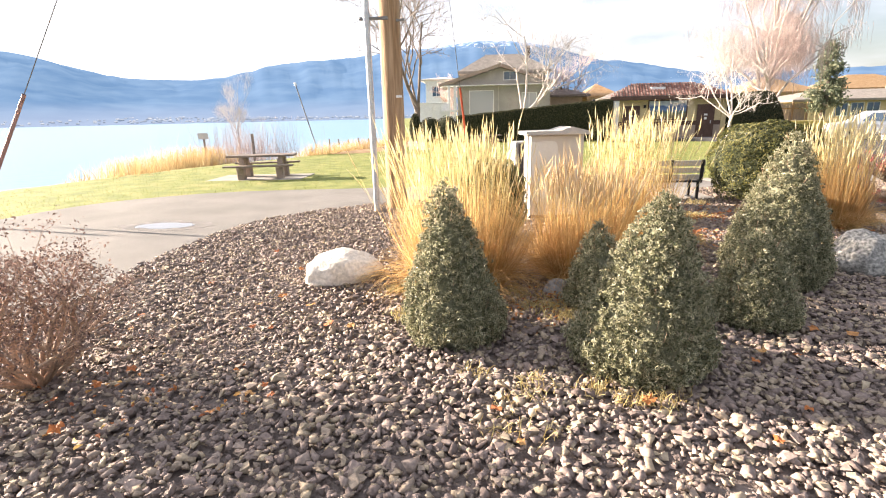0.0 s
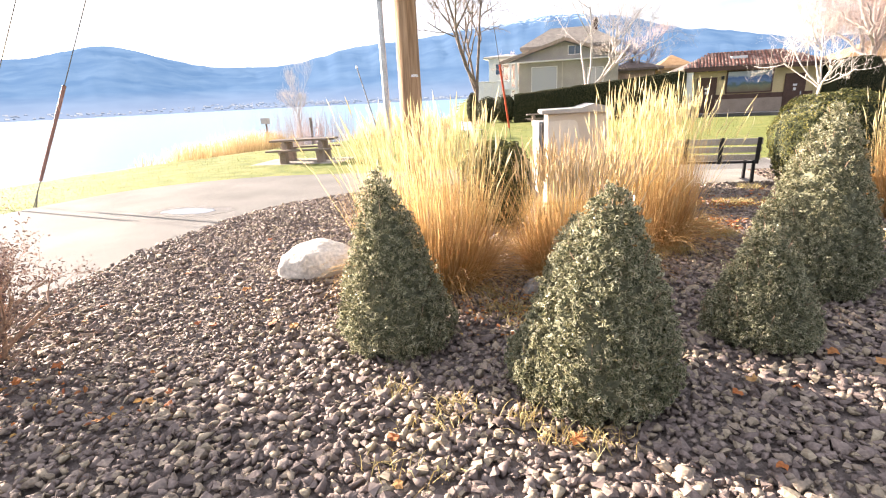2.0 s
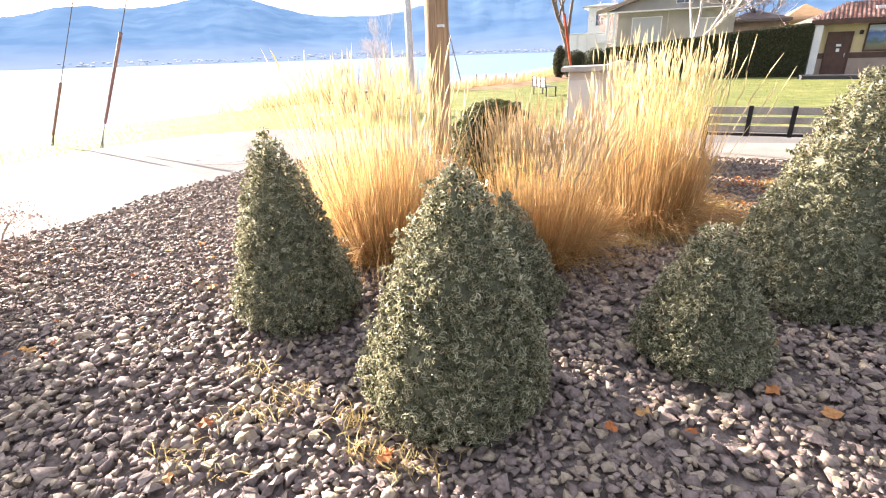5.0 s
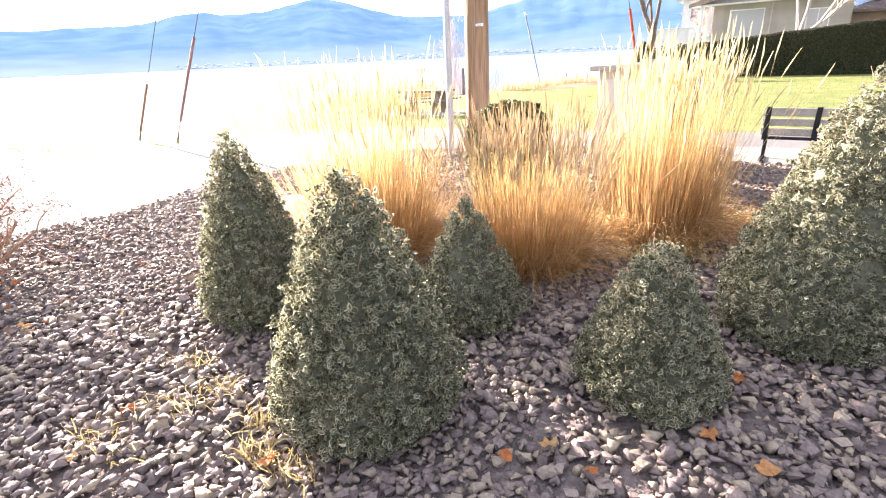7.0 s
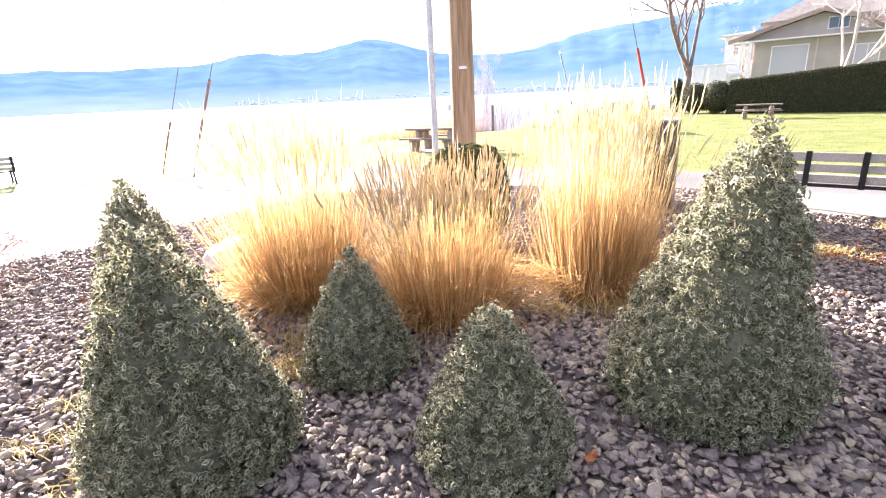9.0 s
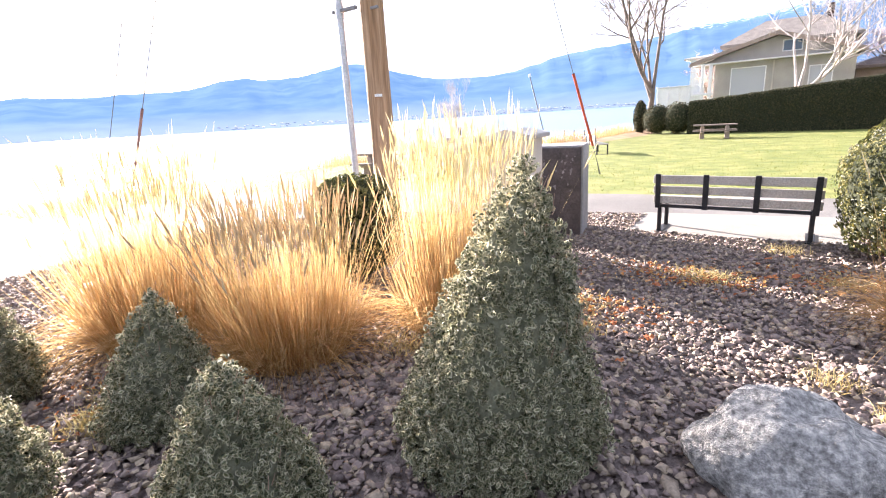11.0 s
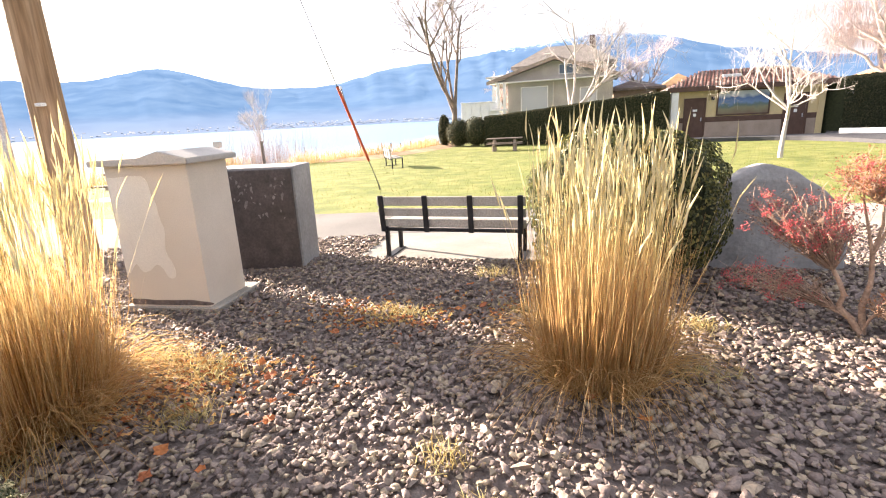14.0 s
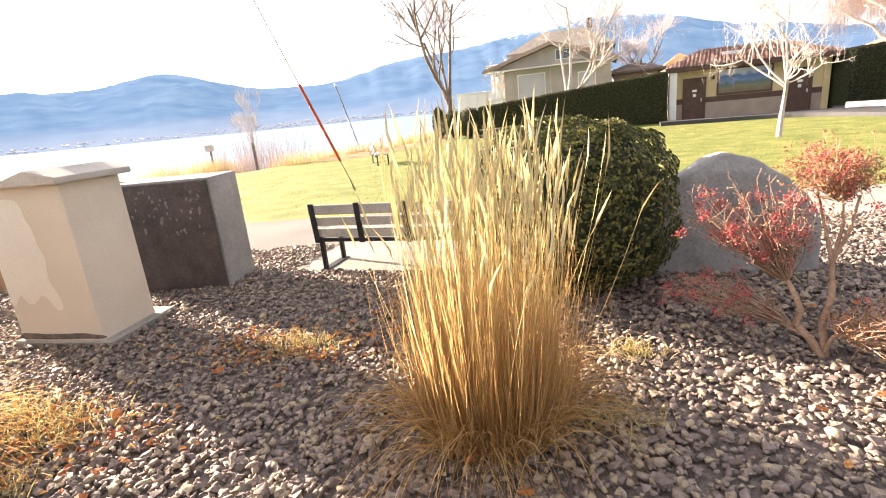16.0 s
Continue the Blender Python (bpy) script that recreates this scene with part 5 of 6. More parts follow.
def board_fence(x0, x1, y, label):
    """A run of upright brown boards between posts."""
    top = empty("board_fence", pose(x0, y, -0.3), label, "fence")
    n = int((x1 - x0) / 0.32)
    for k in range(n):
        part("board", box(k * 0.32, 0, 0, k * 0.32 + 0.30, 0.03, 2.5 + 0.04 * ((k * 7) % 3), 0.004), M_wains, top)
    for k in range(4):
        xx = (x1 - x0) * k / 3
        part("post", box(xx - 0.09, -0.12, 0, xx + 0.09, -0.005, 2.7, 0.01), M_pole, top)
    part("rail", box(0, -0.06, 2.0, x1 - x0, -0.004, 2.12, 0.004), M_pole, top)


board_fence(28.9, 33.2, 54.5, "tall brown board fence beside a bungalow")
berm = part("yard_bank", box(0, -1.2, -0.2, 6.4, 1.2, 0.9, 0.12, None, 2), M_weed_bank)
berm.matrix_world = pose(27.6, 52.6, -0.35)
tagged(berm, "low bank of dry yellow grass before the fence", "bank", kind="structure")
low_house(-9.0, 75, 4.2, 6, 7.4, 0.5, M_white, M_cap, "white flat-topped building behind the cream house", [(1.0, 5.0, 2.2, 6.4)], 0, False)


def car(m, label):
    """A people carrier: body, glass, wheels with rims, lamps."""
    top = empty("car", m, label, "car")
    prof = [(-2.2, 0.32), (2.2, 0.32), (2.3, 0.62), (2.22, 0.88), (1.25, 1.02), (0.45, 1.58), (-1.5, 1.62), (-2.15, 1.02), (-2.28, 0.7)]
    bm = bmesh.new()
    fc = bm.faces.new([bm.verts.new((a, -0.88, b)) for a, b in prof])
    r = bmesh.ops.extrude_face_region(bm, geom=[fc])
    for q in r["geom"]:
        if isinstance(q, bmesh.types.BMVert):
            q.co.y = 0.88
    for q in bm.verts:
        if q.co.z > 1.2:
            q.co.y *= 0.84
    bmesh.ops.bevel(bm, geom=list(bm.edges), offset=0.07, segments=3, affect="EDGES")
    part("body", bm, M_car, top, smooth=False)
    for s in (-1, 1):
        for a, b in ((-1.55, -0.55), (-0.5, 0.25)):
            bm = bmesh.new()
            pts = [(a, 1.05), (b + (0.45 if b > 0 else 0), 1.05), (b, 1.48), (a + 0.1, 1.48)]
            y = [0.895, 0.895, 0.80, 0.80]
            q = [bm.verts.new((p[0], s * (yy + 0.012), p[1])) for p, yy in zip(pts, y)]
            bm.faces.new(q)
            r = bmesh.ops.extrude_face_region(bm, geom=list(bm.faces))
            for e in r["geom"]:
                if isinstance(e, bmesh.types.BMVert):
                    e.co.y -= s * 0.03
            part("side_window", bm, M_glass, top)
        for x in (-1.4, 1.4):
            bm = bmesh.new()
            bmesh.ops.create_cone(bm, cap_ends=True, segments=24, radius1=0.33, radius2=0.33, depth=0.22, matrix=Matrix.Translation((x, s * 0.82, 0.33)) @ Matrix.Rotation(radians(90), 4, "X"))
            w = part("wheel", bm, M_tyre, top)
            bm = bmesh.new()
            bmesh.ops.create_cone(bm, cap_ends=True, segments=20, radius1=0.2, radius2=0.2, depth=0.03, matrix=Matrix.Translation((x, s * 0.94, 0.33)) @ Matrix.Rotation(radians(90), 4, "X"))
            part("rim", bm, M_metal, w)
        part("headlight", box(2.05, s * 0.62 - 0.16, 0.68, 2.27, s * 0.62 + 0.16, 0.84, 0.03), M_glass, top)
    return top


car(pose(22.5, 29.8, -0.09, 0, 0, 155), "silver people carrier parked beyond the lawn")


def kerb_block(x, y, turn, w=2.0):
    ob = part("parking_block", box(-w / 2, -0.10, 0, w / 2, 0.10, 0.28, 0.03, None, 2), M_white)
    ob.matrix_world = pose(x, y, -0.09, 0, 0, turn)
    tagged(ob, "white-painted concrete parking block on the asphalt", "parking block", "parking blocks")


for x, y, t in ((18.6, 34.6, -35), (20.2, 32.6, -35), (21.6, 30.4, -35), (23.2, 28.4, -35)):
    kerb_block(x, y, t)


# ---- lawn furniture ----
def picnic_table(m, label):
    """Concrete-legged picnic table with plank top and two bench boards."""
    top = empty("picnic_table", m, label, "picnic table", "picnic tables")
    for k in range(5):
        part("top_plank", box(-1.05, -0.37 + k * 0.15, 0.69, 1.05, -0.23 + k * 0.15, 0.75, 0.006), M_plank, top)
    for s in (-1, 1):
        for k in range(2):
            y0 = s * 0.70 - 0.14 + k * 0.145
            part("seat_plank", box(-1.05, y0, 0.41, 1.05, y0 + 0.135, 0.46, 0.006), M_plank, top)
    for x in (-0.6, 0.6):
        bm = bmesh.new()
        box(x - 0.05, -0.84, 0.34, x + 0.05, 0.84, 0.42, 0.01, bm)
        box(x - 0.05, -0.35, 0.62, x + 0.05, 0.35, 0.70, 0.01, bm)
        for s in (-1, 1):
            box(x - 0.11, s * 0.44 - 0.15, 0, x + 0.11, s * 0.44 + 0.15, 0.36, 0.02, bm)
            box(x - 0.09, s * 0.24 - 0.10, 0.40, x + 0.09, s * 0.24 + 0.10, 0.64, 0.02, bm)
        part("trestle", bm, M_wains, top, "brown concrete trestle")
    return top


picnic_table(pose(-7.05, 14.1, gz(-7.05, 14.1), 0, 0, 12), "brown picnic table with concrete trestles on lawn")
picnic_table(pose(0.1, 32.6, gz(0.1, 32.6), 0, 0, 8), "brown picnic table on the lawn before the hedge")
pad = part("pavement", slab([(-8.6, 13.2), (-5.6, 13.4), (-5.7, 15.1), (-8.7, 14.9)], -0.25, gz(-7, 14) + 0.012), M_concrete)
tagged(pad, "pale concrete pad under the picnic table", "pavement", kind="structure")

post = empty("sign_post", pose(-18.7, 30.6, -1.25), "small dark sign on a post by the reeds", "sign")
part("post", box(-0.05, -0.05, -0.3, 0.05, 0.05, 2.1, 0.008), M_bark_d, post)
part("board", box(-0.36, -0.08, 1.85, 0.36, -0.05, 2.25, 0.008), M_cap, post, "small grey panel")
stake = part("mooring_post", box(-0.07, -0.07, -0.4, 0.07, 0.07, 2.2, 0.015), M_bark_d)
stake.matrix_world = pose(-15.3, 30.6, -1.3)
tagged(stake, "weathered timber post standing in the reeds", "post")
lean = empty("leaning_mast", pose(-17.6, 49.8, -1.4), "thin grey mast leaning over the shallows", "mast")
v, f = tubes([[((0, 0, 0), 0.07), ((-1.6, -0.4, 6.6), 0.055)]], 8)
np_part("spar", v, f, M_wire, lean)
v, f = tubes([[((-1.57, -0.4, 6.5), 0.13), ((-1.66, -0.4, 6.8), 0.10)]], 8)
np_part("tip", v, f, M_white, lean, "white tip")
g = np.random.default_rng(77)
for k in range(9):
    ob = np_part("mooring_pile", *tubes([[((0, 0, -0.6), 0.09), ((g.normal(0, 0.04), 0, 0.55 + g.uniform(0, 0.25)), 0.08)]], 7), M_bark_d)
    ob.matrix_world = pose(-18.5 + k * 1.15, 57 + g.uniform(-0.6, 0.6), -1.2)
    tagged(ob, "weathered timber pile standing in the lake", "pile", "old dock piles")

# reeds and bank along the shore
g = np.random.default_rng(61)


def reeds(n, y0, y1, off, hmin, hmax, seed, label, m):
    g = np.random.default_rng(seed)
    y = g.uniform(y0, y1, n)
    clump = np.array([noise.noise(Vector((q * 0.45, seed, 0))) for q in y])
    y = y[clump > -0.15]
    n = len(y)
    x = shore(y) + off + g.normal(0, 0.7, n)
    R = np.stack([x, y, land(x, y) - 0.05], -1)
    H = R + np.stack([g.normal(0.06, 0.16, n), g.normal(0, 0.16, n), g.uniform(hmin, hmax, n)], -1)
    v, f = blades(R, H, 0.03, g.normal(0, 0.05, (n, 3)), seed, 3)
    ob = np_part("reeds", v, f, m)
    tagged(ob, label, "reeds", kind="stuff")


g = np.random.default_rng(62)
n = 3600
q = g.uniform(0, 1, n)
y = 19.5 + 12.5 * q
x = -16.6 - 1.9 * q + g.normal(0, 0.75, n)
R = np.stack([x, y, np.full(n, -1.3)], -1)
dense = np.array([0.75 + 0.5 * noise.noise(Vector((b * 0.5, 2, 0))) for b in y])
H = R + np.stack([g.normal(0.08, 0.2, n), g.normal(0, 0.2, n), 0.35 + g.uniform(0.5, 1.55, n) * dense], -1)
v, f = blades(R, H, 0.032, g.normal(0, 0.06, (n, 3)), 62, 3)
tagged(np_part("reeds", v, f, M_reed), "stand of dry tan reeds in the shallows", "reeds", kind="stuff")
g = np.random.default_rng(66)
n = 900
R = np.stack([g.normal(-16.9, 1.6, n), g.normal(33.0, 2.2, n), np.full(n, -1.3)], -1)
H = R + np.stack([g.normal(0.1, 0.45, n), g.normal(0, 0.45, n), g.uniform(1.2, 3.4, n)], -1)
v, f = blades(R, H, 0.020, g.normal(0, 0.10, (n, 3)), 66, 4)
tagged(np_part("brush", v, f, M_bark_p), "thin pinkish leafless brush behind the reeds", "brush", kind="stuff")
reeds(300, 14.5, 17.5, 0.2, 0.2, 0.7, 63, "low dry reeds along the shore", M_reed)
reeds(4200, 25.5, 44, 0.5, 0.3, 0.9, 64, "low rusty dry grass along the bank", M_reed)
ys = np.linspace(24, 47, 60)
bv, bf = [], []
for i, y in enumerate(ys):
    s = float(shore(y))
    sink = 0.6 * max(0.0, 1 - i / 8) + 0.6 * max(0.0, 1 - (59 - i) / 8)
    for k, (dx, dz) in enumerate(((-1.6, -1.25), (-0.2, -0.55), (1.0, -0.02), (2.3, 0.13), (4.0, -0.06))):
        wob = noise.noise(Vector((y * 0.6, k * 3.0, 0)))
        bv.append((s + dx + wob * 0.4, y, float(land(s + 3.5, y)) + dz - sink + 0.07 * wob * (0 < k < 4)))
for i in range(len(ys) - 1):
    for k in range(4):
        a = i * 5 + k
        bf.append((a, a + 1, a + 6, a + 5))
tagged(np_part("shore_bank", bv, bf, M_bank, smooth=True), "rusty brown bank of soil and dry plants", "bank", kind="structure")

# town specks on the far shore
g = np.random.default_rng(71)
vs, fs = [], []
for k in range(620):
    a = math.radians(g.uniform(-2, 36) if k % 4 else g.uniform(36, 60))
    r = g.uniform(2330, 2560)
    s, hh = g.uniform(2.5, 6.5), g.uniform(2, 4.5)
    c = np.array([-math.sin(a) * r, math.cos(a) * r, 1 + (r - 2330) * 0.10])
    base = len(vs)
    for dx, dz in ((-s, 0), (s, 0), (s, hh), (-s, hh)):
        vs.append(c + np.array([dx * math.cos(a), dx * math.sin(a), dz]))
    for dx, dz in ((-s, 0), (s, 0), (s, hh), (-s, hh)):
        vs.append(c + np.array([dx * math.cos(a) - math.sin(a) * 14, dx * math.sin(a) + math.cos(a) * 14, dz + 3]))
    for q in ((0, 1, 2, 3), (3, 2, 6, 7), (0, 3, 7, 4), (1, 5, 6, 2)):
        fs.append([base + i for i in q])
# house colours tinted with the blue haze and given a glow of their own
M_town = surf("hazy_town", (0.06, 0.085, 0.12), (0.15, 0.17, 0.19), island=True, mid=(0.085, 0.11, 0.14), rough=1.0, bump=0, glow=0.5)
tagged(np_part("backdrop", vs, fs, M_town), "small pale houses of a town across the lake", "town", kind="structure")

# puddle with a stony rim on the path
damp = part("damp_patch", slab(wavy(-5.5, 6.5, [(-0.85, 0), (-0.35, 0.42), (0.45, 0.40), (0.95, 0.1), (0.45, -0.36), (-0.5, -0.30)], 5, 0.12), -0.20, -0.082), M_damp)
tagged(damp, "damp gritty rim round a puddle", "damp patch", kind="structure")
pud = part("puddle", slab(wavy(-5.5, 6.5, [(-0.52, 0), (-0.2, 0.26), (0.3, 0.24), (0.55, 0.05), (0.25, -0.22), (-0.3, -0.18)], 3, 0.08), -0.20, -0.079), M_puddle)
tagged(pud, "shallow bright puddle on the asphalt", "puddle", kind="structure")


# ---- twiggy shrubs ----
def twig_shrub(name, x, y, h, spread, seed, stems, m_leaf, leaf_n, leaf_size, berries, label, depth=4):
    """An open shrub of crooked stems with small leaves and berries."""
    g = random.Random(seed)
    limbs, fine, tips = [], [], []

    def grow(p, d, length, r, level):
        line = [(p, r)]
        q, dd = p, d
        for i in range(3):
            dd = (dd + Vector((g.gauss(0, 0.22), g.gauss(0, 0.22), g.gauss(0.03, 0.14)))).normalized()
            q = q + dd * (length / 3)
            q.z = max(q.z, 0.04)
            line.append((q.copy(), r * (1 - 0.12 * (i + 1))))
        (limbs if level < 2 else fine).append(line)
        if level >= 3:
            tips.extend([pt for pt, _ in line[1:]])
        if level >= depth:
            return
        for j in range(g.choice((3, 3, 4))):
            a, b = line[g.randint(1, 3)][0], g.uniform(0, 6.283)
            nd = (dd * 0.6 + Vector((math.cos(b), math.sin(b), g.uniform(-0.15, 0.7))) * 0.62).normalized()
            grow(a.copy(), nd, length * g.uniform(0.50, 0.72), line[-1][1] * 0.66, level + 1)
    for s in range(stems):
        a = s / stems * 6.283 + g.uniform(-0.4, 0.4)
        d = Vector((math.cos(a) * spread, math.sin(a) * spread, 1)).normalized()
        grow(Vector((math.cos(a) * 0.05, math.sin(a) * 0.05, -0.03)), d, h * 0.45, 0.020, 0)
    top = empty(name, pose(x, y, 0), label, "shrub")
    v, f = tubes(limbs, 6)
    np_part("woody_frame", v, f, M_bark_s, top, smooth=True)
    v, f = tubes(fine, 3)
    tagged(np_part("twigs", v, f, M_bark_s, top), kind="stuff")
    r2 = np.random.default_rng(seed)
    T = np.array([tuple(t) for t in tips])
    P = T[r2.integers(0, len(T), leaf_n)] + r2.normal(0, 0.018, (leaf_n, 3))
    P[:, 2] = np.maximum(P[:, 2], 0.03)
    v, f = leaves(P, r2.normal(0, 1, (leaf_n, 3)) + np.array([0, 0, 0.6]), leaf_size, 0.6, seed=seed)
    tagged(np_part("leaves", v, f, m_leaf, top), kind="stuff")
    if berries:
        K = T[r2.integers(0, len(T), berries)] + r2.normal(0, 0.012, (berries, 3))
        K = K[K[:, 2] > 0.06]
        t = (1 + 5 ** 0.5) / 2
        octa = np.array([(1, 0, 0), (-1, 0, 0), (0, 1, 0), (0, -1, 0), (0, 0, 1), (0, 0, -1)]) * 0.0065
        v = (K[:, None, :] + octa[None]).reshape(-1, 3)
        tri = np.array([(0, 2, 4), (2, 1, 4), (1, 3, 4), (3, 0, 4), (2, 0, 5), (1, 2, 5), (3, 1, 5), (0, 3, 5)])
        f = (np.arange(len(K))[:, None, None] * 6 + tri[None]).reshape(-1, 3)
        tagged(np_part("berries", v, f, M_berry, top, "clusters of small red berries", smooth=True), kind="stuff")
    return top


def pruned_shrub(m, label):
    """A cloud-pruned berry shrub: crooked limbs that carry separate pads of twigs, leaves and berries."""
    g = np.random.default_rng(81)
    top = empty("berry_shrub", m, label, "shrub")
    arms = ([(0, 0, -0.03), (-0.07, 0, 0.08), (-0.15, 0.01, 0.16), (-0.13, 0, 0.26), (-0.17, 0, 0.36), (-0.22, 0, 0.45)],
            [(0.01, 0.02, -0.03), (-0.02, 0.03, 0.18), (0.01, 0.05, 0.36), (-0.01, 0.05, 0.58)],
            [(-0.01, 0.05, 0.56), (-0.05, 0.05, 0.74), (-0.11, 0.06, 0.97)], [(-0.01, 0.05, 0.57), (0.02, 0.06, 0.78), (0.0, 0.04, 1.0)],
            [(-0.01, 0.05, 0.56), (0.05, 0.04, 0.76), (0.08, 0.05, 0.97)],
            [(0.01, -0.01, 0.02), (0.04, -0.03, 0.13), (0.12, -0.05, 0.20), (0.22, -0.06, 0.22)],
            [(-0.10, 0, 0.10), (-0.24, 0.02, 0.15), (-0.38, 0.02, 0.24)])
    for k, pts in enumerate(arms):
        r = 0.026 if k < 2 else 0.013
        line = [(Vector(p), r * (1 - 0.45 * i / (len(pts) - 1))) for i, p in enumerate(pts)]
        v, f = tubes([line], 7)
        np_part("limb", v, f, M_bark_s, top, smooth=True)
    pads = (((-0.21, 0, 0.43), (-0.47, 0, 0.84), (0.43, 0.28, 0.22), 120, M_barb, 1500, 1900),
            ((0.0, 0.05, 0.93), (-0.06, 0.05, 1.13), (0.27, 0.24, 0.13), 100, M_russet, 1700, 700),
            ((-0.16, 0, 0.14), (-0.62, 0, 0.33), (0.33, 0.18, 0.13), 55, M_barb, 260, 800),
            ((0.06, -0.04, 0.16), (0.42, -0.08, 0.24), (0.44, 0.30, 0.18), 130, M_russet, 900, 480))
    for root, mid, rad, n, m_leaf, n_leaf, n_berry in pads:
        root, mid, rad = np.array(root), np.array(mid), np.array(rad)
        lines, tips = [], []
        for k in range(n):
            d = g.normal(0, 1, 3)
            d /= np.linalg.norm(d)
            end = mid + d * rad * g.uniform(0.55, 1.05)
            p = [root + (end - root) * t + g.normal(0, 0.014, 3) * (t > 0) for t in (0, 0.3, 0.55, 0.8, 1)]
            lines.append([(Vector(q), 0.0046 - 0.0034 * i / 4) for i, q in enumerate(p)])
            tips += [p[2], p[3], p[3], p[4], p[4]]
            for j in range(3):
                s0 = p[g.integers(2, 5)]
                e = s0 + g.normal(0, 0.05, 3) + np.array([0, 0, 0.02])
                lines.append([(Vector(s0), 0.0024), (Vector((s0 + e) / 2 + g.normal(0, 0.008, 3)), 0.0019), (Vector(e), 0.0011)])
                tips.append(e)
        v, f = tubes(lines, 3)
        tagged(np_part("twig_pad", v, f, M_bark_s, top, "crooked grey-brown twigs"), kind="stuff")
        T = np.array(tips)
        P = T[g.integers(0, len(T), n_leaf)] + g.normal(0, 0.014, (n_leaf, 3))
        v, f = leaves(P, g.normal(0, 1, (n_leaf, 3)) + np.array([0, 0, 0.6]), 0.017, 0.6, seed=n)
        tagged(np_part("foliage", v, f, m_leaf, top), kind="stuff")
        heads = T[g.integers(0, len(T), max(12, n_berry // 22))]
        K = heads[g.integers(0, len(heads), n_berry)] + g.normal(0, 0.020, (n_berry, 3))
        octa = np.array([(1, 0, 0), (-1, 0, 0), (0, 1, 0), (0, -1, 0), (0, 0, 1), (0, 0, -1)]) * 0.0055
        tri = np.array([(0, 2, 4), (2, 1, 4), (1, 3, 4), (3, 0, 4), (2, 0, 5), (1, 2, 5), (3, 1, 5), (0, 3, 5)])
        v = (K[:, None, :] + octa[None]).reshape(-1, 3)
        f = (np.arange(len(K))[:, None, None] * 6 + tri[None]).reshape(-1, 3)
        tagged(np_part("fruit", v, f, M_berry, top, "clusters of small red berries", smooth=True), kind="stuff")


pruned_shrub(pose(7.18, 7.04, 0, 0, 0, -21.7), "pruned berry shrub with red fruit on crooked bare limbs")
twig_shrub("barberry_shrub", -2.80, 1.16, 1.30, 0.86, 83, 16, M_barb, 8200, 0.019, 0, "rounded twiggy barberry with dull purple-brown leaves", 4)

# ---- fallen leaves and weeds on the gravel ----
def leaf_mesh(seed):
    bm = bmesh.new()
    r = random.Random(seed)
    n = 11
    c = bm.verts.new((0, 0, 0.012))
    ring = []
    for i in range(n):
        a = i / n * 6.283
        k = (0.030 if i % 2 else 0.041) * r.uniform(0.75, 1.25)
        ring.append(bm.verts.new((math.cos(a) * k, math.sin(a) * k, r.uniform(0.0, 0.022))))
    for i in range(n):
        bm.faces.new((c, ring[i], ring[(i + 1) % n]))
    me = bpy.data.meshes.new("fallen_leaf")
    bm.to_mesh(me)
    bm.free()
    me.materials.append(M_fallen)
    return me


LEAF = [leaf_mesh(k) for k in range(5)]
g = np.random.default_rng(91)
spots = [(-1.15, 1.12), (-0.84, 2.07), (-1.66, 2.02), (-1.5, 2.0), (2.25, 1.75), (2.9, 2.66), (5.3, 4.0), (5.15, 4.05), (-1.2, 1.0)]
spots += [(g.normal(3.6, 0.6), g.normal(6.6, 0.5)) for k in range(20)] + [(g.normal(2.7, 0.5), g.normal(5.3, 0.4)) for k in range(26)]
spots += [(g.uniform(-3.4, 3.2), g.uniform(0.4, 4.5)) for k in range(34)] + [(g.normal(-1.9, 0.4), g.normal(0.9, 0.25)) for k in range(5)] + [(g.uniform(3.8, 9), g.uniform(4.4, 9)) for k in range(30)]
for x, y in spots:
    o = new("fallen_leaf", LEAF[int(g.integers(0, 5))])
    s = g.uniform(0.6, 1.15)
    o.matrix_world = pose(x, y, 0.032, g.uniform(-18, 18), g.uniform(-18, 18), g.uniform(0, 360)) @ Matrix.Scale(s, 4)
    tagged(o, "curled orange-brown fallen leaf on gravel", "leaf", "fallen leaves")


def weed(x, y, r, n, seed):
    g = np.random.default_rng(seed)
    R = np.stack([g.normal(0, r * 0.5, n), g.normal(0, r * 0.35, n), np.full(n, 0.0)], -1)
    H = R + np.stack([g.normal(0, 0.05, n), g.normal(0, 0.05, n), g.uniform(0.02, 0.09, n)], -1)
    v, f = blades(R, H, 0.007, g.normal(0, 0.012, (n, 3)) + np.array([0, 0, 0.02]), seed, 3)
    ob = np_part("weed_tuft", v, f, M_weed)
    ob.matrix_world = pose(x, y, 0.0)
    tagged(ob, "flat tuft of yellow dry weeds between stones", "weed", "dry weed tufts", "stuff")


